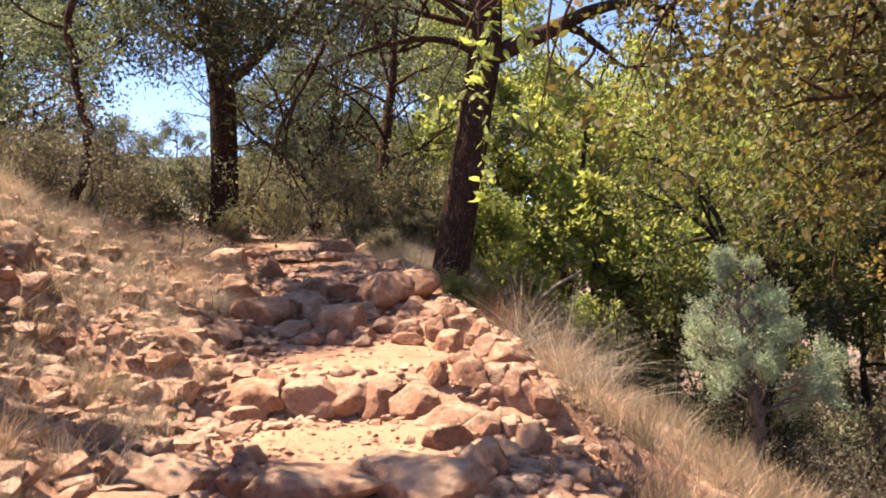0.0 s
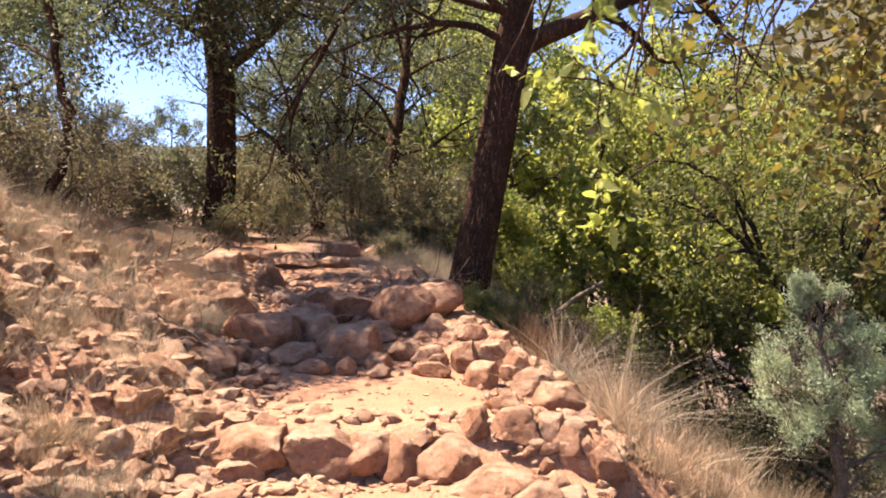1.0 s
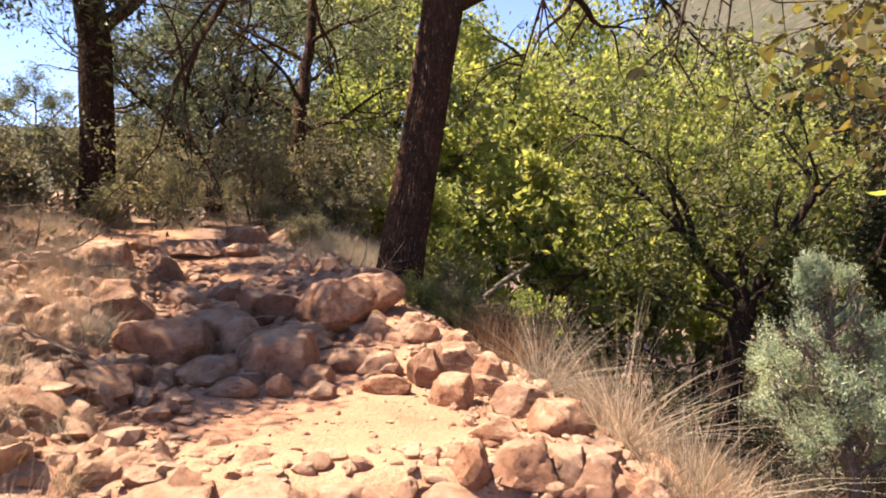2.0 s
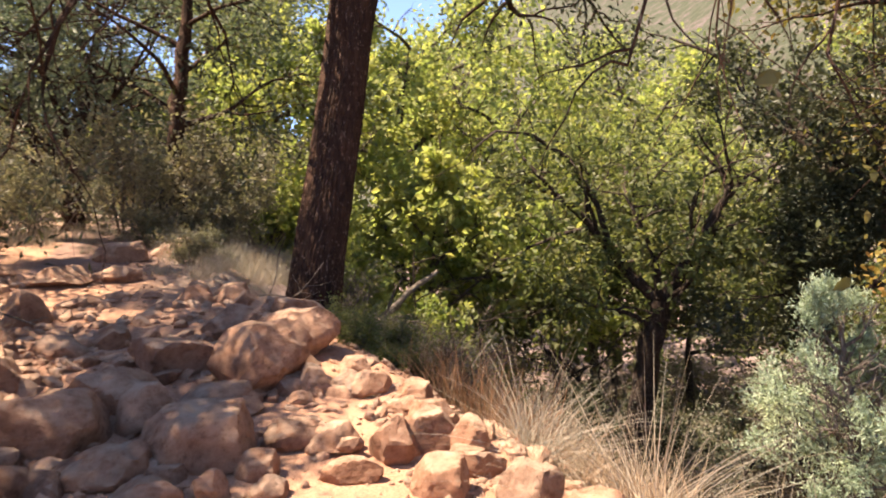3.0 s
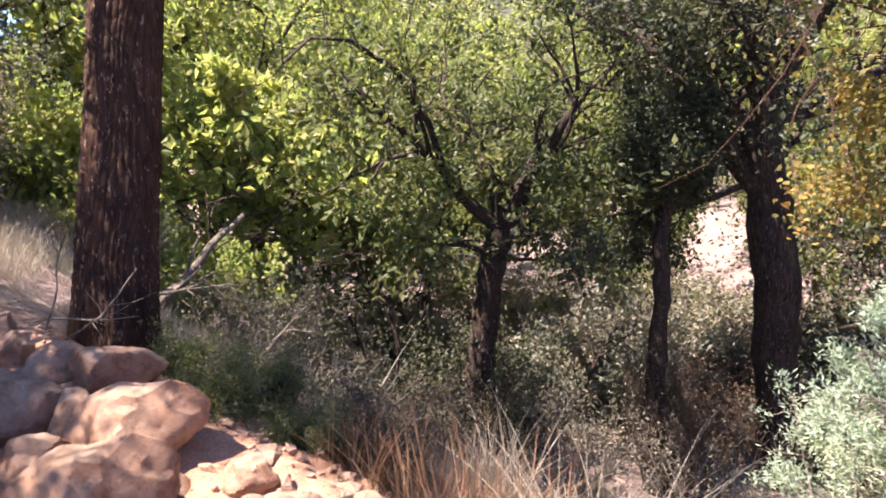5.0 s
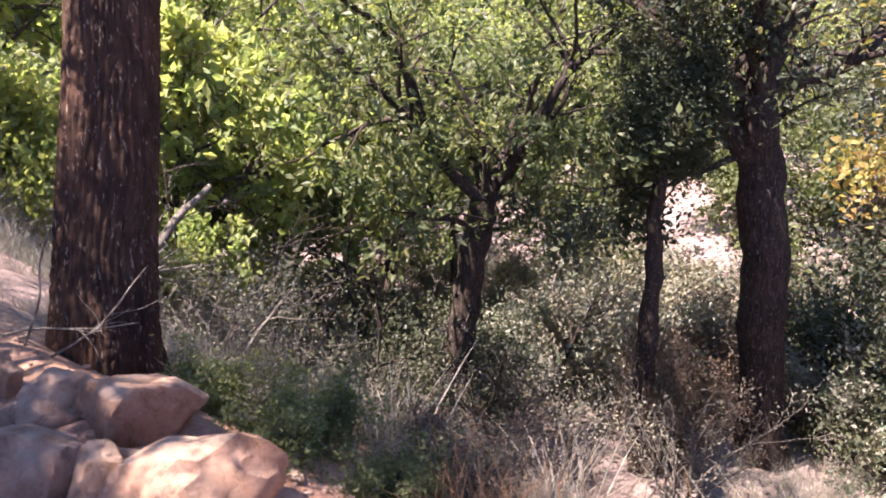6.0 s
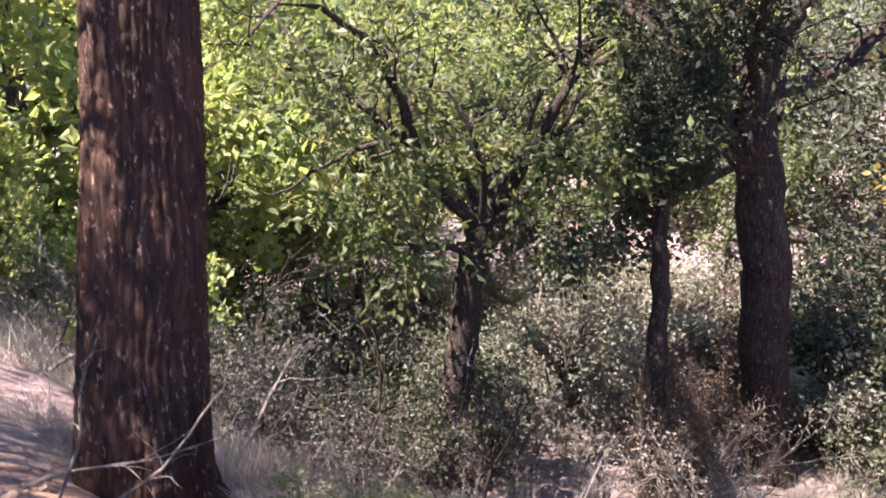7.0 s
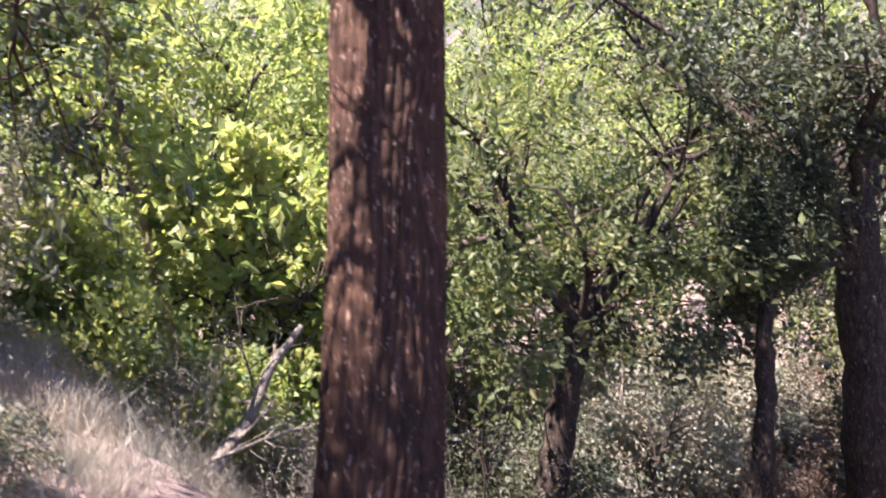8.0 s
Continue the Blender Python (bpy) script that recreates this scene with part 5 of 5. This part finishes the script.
def grass_cover(name, kinds, rng, count, x0, x1, y0, y1, keep, smin, smax, material, label):
    """Uncounted grass over a stretch of ground, one object."""
    vs, fs, off, done = [], [], 0, 0
    while done < count:
        x, y = rng.uniform(x0, x1), rng.uniform(y0, y1)
        if not keep(x, y):
            continue
        v, f = kinds[done % len(kinds)]
        a, s = rng.uniform(0, 6.28), rng.uniform(smin, smax)
        c, n = math.cos(a) * s, math.sin(a) * s
        w = np.stack([v[:, 0] * c - v[:, 1] * n + rng.normal() * 0.15 * v[:, 2], v[:, 0] * n + v[:, 1] * c + rng.normal() * 0.15 * v[:, 2], v[:, 2] * s], -1)
        vs.append(w + np.array([x, y, H(x, y)]))
        fs.append(f + off)
        off += len(v)
        done += 1
    return tagged(new(name, mesh_from(name, np.concatenate(vs), np.concatenate(fs), material)), label, "grass", kind="stuff")


def tufts(meshes, rng, count, x0, x1, y0, y1, keep, smin, smax, label, group):
    done = 0
    while done < count:
        x, y = rng.uniform(x0, x1), rng.uniform(y0, y1)
        if not keep(x, y):
            continue
        s = rng.uniform(smin, smax)
        ob = new("grass_tuft", meshes[done % len(meshes)])
        ob.matrix_basis = Matrix.LocRotScale((x, y, H(x, y)), Euler((rng.normal() * 0.12, rng.normal() * 0.12, rng.uniform(0, 6.28))), (s, s, s))
        tagged(ob, label, "grass", group)
        done += 1


RG = np.random.default_rng(99)
STRAW_TUFTS = [tuft_mesh("grass_tuft", 300 + k, 120, 0.5, 0.05, 0.003, STRAW, 0.8) for k in range(3)]
PINK_TUFTS = [tuft_mesh("grass_tuft", 310 + k, 130, 0.32, 0.07, 0.004, STRAW_PINK, 0.8) for k in range(3)]
tufts(STRAW_TUFTS, RG, 16, 0.6, 3.0, 2.8, 7.0, lambda x, y: right_of(x, y) > 0.25 and clear_of_young(x, y), 0.6, 1.0, "dry straw-coloured bunch grass on the slope", "slope grass")
tufts(PINK_TUFTS + STRAW_TUFTS[:1], RG, 95, -4.2, -1.3, 2.6, 9.5, lambda x, y: left_of(x, y) > 0.05, 0.4, 0.9, "wispy dry grass among the bank stones", "bank grass")
FINE = [tuft_arrays(350 + k, 120, 0.32, 0.10, 0.0035, 0.8) for k in range(4)]
TALL = [tuft_arrays(360 + k, 90, 0.42, 0.08, 0.0045, 0.7) for k in range(4)]
grass_cover("slope_grass", FINE, RG, 420, 0.5, 4.5, -1.5, 10.5, lambda x, y: right_of(x, y) > 0.15, 0.6, 1.3, STRAW_PINK, "fine reddish dry grass covering the slope")
grass_cover("slope_straw", TALL, RG, 45, 0.9, 4.5, 2.5, 9.5, lambda x, y: right_of(x, y) > 0.4 and clear_of_young(x, y), 0.7, 1.3, STRAW, "straw-coloured grass thinly covering the slope")
grass_cover("bank_grass", FINE, RG, 400, -4.4, -1.4, 2.4, 9.8, lambda x, y: left_of(x, y) > 0.1, 0.35, 0.85, STRAW_GREY, "thin bleached grass between the bank stones")
grass_cover("shade_grass", FINE, RG, 110, -4.5, 2.0, 9.6, 13.8, lambda x, y: right_of(x, y) > 0.2 or left_of(x, y) > 0.4 or y > 11.6, 0.5, 1.0, STRAW_GREY, "faded grey grass under the trees")
grass_cover("ravine_grass", FINE + TALL, RG, 230, 0.3, 9.0, 7.0, 15.0, lambda x, y: right_of(x, y) > 0.5 and noise.noise(Vector((x * 0.8, y * 0.8, 3.0))) > -0.05, 0.6, 1.3, STRAW_GREY, "pale grey dry grass on the ravine floor")
grass_cover("trunk_grass", FINE, RG, 210, -1.2, 2.2, 9.7, 14.2, lambda x, y: True, 0.5, 1.0, STRAW_GREY, "pale dry grass behind the big trunk")
RUST_TUFTS = [tuft_mesh("grass_tuft", 340 + k, 60, 0.5, 0.07, 0.004, STRAW_RUST, 0.6) for k in range(2)]
tufts(RUST_TUFTS, RG, 7, 0.35, 0.8, 6.3, 7.6, lambda x, y: 0.05 < right_of(x, y) < 0.55, 0.7, 1.1, "rust-coloured dry weeds at the trail's edge", "rusty weeds")
STALKS = [tuft_mesh("grass_tuft", 345 + k, 9, 0.7, 0.03, 0.0035, STRAW_GREY, 1.0) for k in range(3)]
tufts(STALKS, RG, 22, -4.2, -1.8, 4.5, 9.5, lambda x, y: left_of(x, y) > 0.6, 0.7, 1.2, "tall bleached grass stalks on the bank", "bank stalks")
# the big arching bunch by the drop
big_bunch = tuft_mesh("grass_tuft", 330, 230, 0.85, 0.07, 0.0035, STRAW_GREY, 1.5)
for x, y, s in ((0.85, 5.7, 1.0), (1.0, 5.2, 0.8), (0.6, 6.35, 0.8)):
    ob = new("grass_tuft", big_bunch)
    ob.matrix_basis = Matrix.LocRotScale((x, y, H(x, y)), Euler((0, 0.15, x * 9)), (s, s, s))
    tagged(ob, "large arching bunch of pale dry grass", "grass", "slope grass")

# ---- dead wood ----
def dead_branch(seed, x, y, z, d, ln, r, label, forks=4, pull=(0, 0, 0)):
    rng = np.random.default_rng(seed)
    root = empty_at("dead_branch", x, y, z, label, "branch")
    line = wander(rng, (0, 0, 0), d, ln, 9, 0.10, pull)
    v, f = tube(line, np.linspace(r, r * 0.45, len(line)), 8)
    part("stem", mesh_from("stem", v, f, DEADWOOD, smooth=True), root)
    for k in range(forks):
        i = 2 + int(rng.integers(6))
        sub = wander(rng, line[i], unit(line[i + 1] - line[i]) + rng.normal(size=3) * 0.6, ln * rng.uniform(0.25, 0.5), 6, 0.2, (0, 0, 0))
        v, f = tube(sub, np.linspace(r * 0.45, r * 0.1, len(sub)), 5)
        part("twig", mesh_from("twig", v, f, DEADWOOD, smooth=True), root)
    return root



def bare_stem(seed, x, y, ln, r, lean):
    """A thin leafless stem with crooked side branches."""
    rng = np.random.default_rng(seed)
    root = empty_at("bare_sapling", x, y, H(x, y) - 0.05, "thin crooked leafless sapling in the ravine", "sapling", "bare saplings")
    line = wander(rng, (0, 0, 0), (lean * 0.7, -lean * 0.7, 1), ln, 10, 0.13, (0, 0, 0.2))
    v, f = tube(line, np.linspace(r, r * 0.35, len(line)), 8)
    part("stem", mesh_from("stem", v, f, BARK_DARK, smooth=True), root)
    for k in range(6):
        i = 3 + int(rng.integers(7))
        out = []
        sub = wander(rng, line[i], unit(line[i] - line[i - 1]) + rng.normal(size=3) * 0.7, ln * rng.uniform(0.25, 0.5), 7, 0.22, (0, 0, 0.1))
        out.append(tube(sub, np.linspace(r * 0.5, 0.003, len(sub)), 5))
        branch_out(rng, sub, r * 0.4, 0, [(4, 0.45, 0.7, 0.22, (0, 0, 0))], out, [])
        v, f = join_tubes(out)
        part("twig", mesh_from("twig", v, f, BARK_DARK, smooth=True), root)
    return root


LOGS = [(3.9, 18.2, 0.25, (0.9, 0.2, 0.25), 1.9, 0.10, 3), (0.95, 12.3, 0.05, (0.75, 0.35, 0.6), 1.6, 0.06, 5), (1.5, 13.0, 0.1, (-0.75, -0.1, 0.45), 1.3, 0.03, 8), (1.15, 12.0, 0.05, (-0.6, 0.5, 0.35), 1.0, 0.02, 7), (0.6, 11.9, 0.05, (0.9, 0.3, 0.12), 1.3, 0.018, 6),
        (1.9, 10.6, 0.05, (0.8, 0.6, 0.15), 1.1, 0.014, 6), (1.2, 10.9, 0.05, (0.9, 0.1, 0.3), 1.1, 0.014, 6), (7.2, 12.9, 0.3, (0.2, 0.2, 0.9), 1.5, 0.04, 6)]
for k, (x, y, up, d, ln, r, n) in enumerate(LOGS):
    dead_branch(600 + k, x, y, H(x, y) + up, d, ln, r, "bleached dead branch lying in the brush", n)
for k, (x, y, ln) in enumerate(((5.9, 14.8, 1.5), (5.2, 15.3, 1.3))):
    dead_branch(620 + k, x, y, H(x, y) - 0.05, (-0.2 + 0.1 * k, 0, 1), ln, 0.05, "thin dead stem standing in the ravine", 2)
BANK_TWIGS = [(-2.75, 8.6, (0.5, 0.1, 0.25)), (-2.4, 8.3, (0.9, -0.1, 0.15)), (-3.0, 8.9, (0.3, -0.2, 0.8)), (-3.3, 7.6, (0.1, 0.1, 1.0)), (-2.2, 6.2, (0.8, -0.4, 0.2)), (-3.4, 8.4, (0.9, 0.1, 0.3))]
for k, (x, y, d) in enumerate(BANK_TWIGS):
    dead_branch(640 + k, x, y, H(x, y) + 0.06, d, 0.75, 0.009, "bleached dead twig on the bank", 3)
# bare stems standing in the ravine below the trail
STEMS = [(4.9, 15.0, 2.6, 0.035, -0.25), (4.8, 14.0, 2.0, 0.045, -0.22), (5.6, 13.7, 2.2, 0.075, -0.3), (3.3, 12.4, 2.3, 0.022, 0.15), (2.7, 12.9, 2.2, 0.02, -0.1), (3.9, 11.4, 1.9, 0.018, 0.2), (2.2, 11.7, 1.5, 0.014, -0.2), (6.6, 12.7, 2.1, 0.03, 0.2), (1.9, 13.6, 1.9, 0.02, 0.3)]
for k, (x, y, ln, r, lean) in enumerate(STEMS):
    bare_stem(700 + k, x, y, ln, r, lean)
# dry twigs at the foot of the big trunk
for k, (x, y, d) in enumerate(((-0.34, 9.16, (0.25, -0.1, 0.6)), (-0.28, 9.05, (0.5, -0.35, 0.35)), (-0.42, 9.25, (0.8, -0.5, 0.12)))):
    dead_branch(660 + k, x, y, H(x, y) - 0.01, d, 0.55, 0.006, "thin dry twig at the foot of the big trunk", 4)
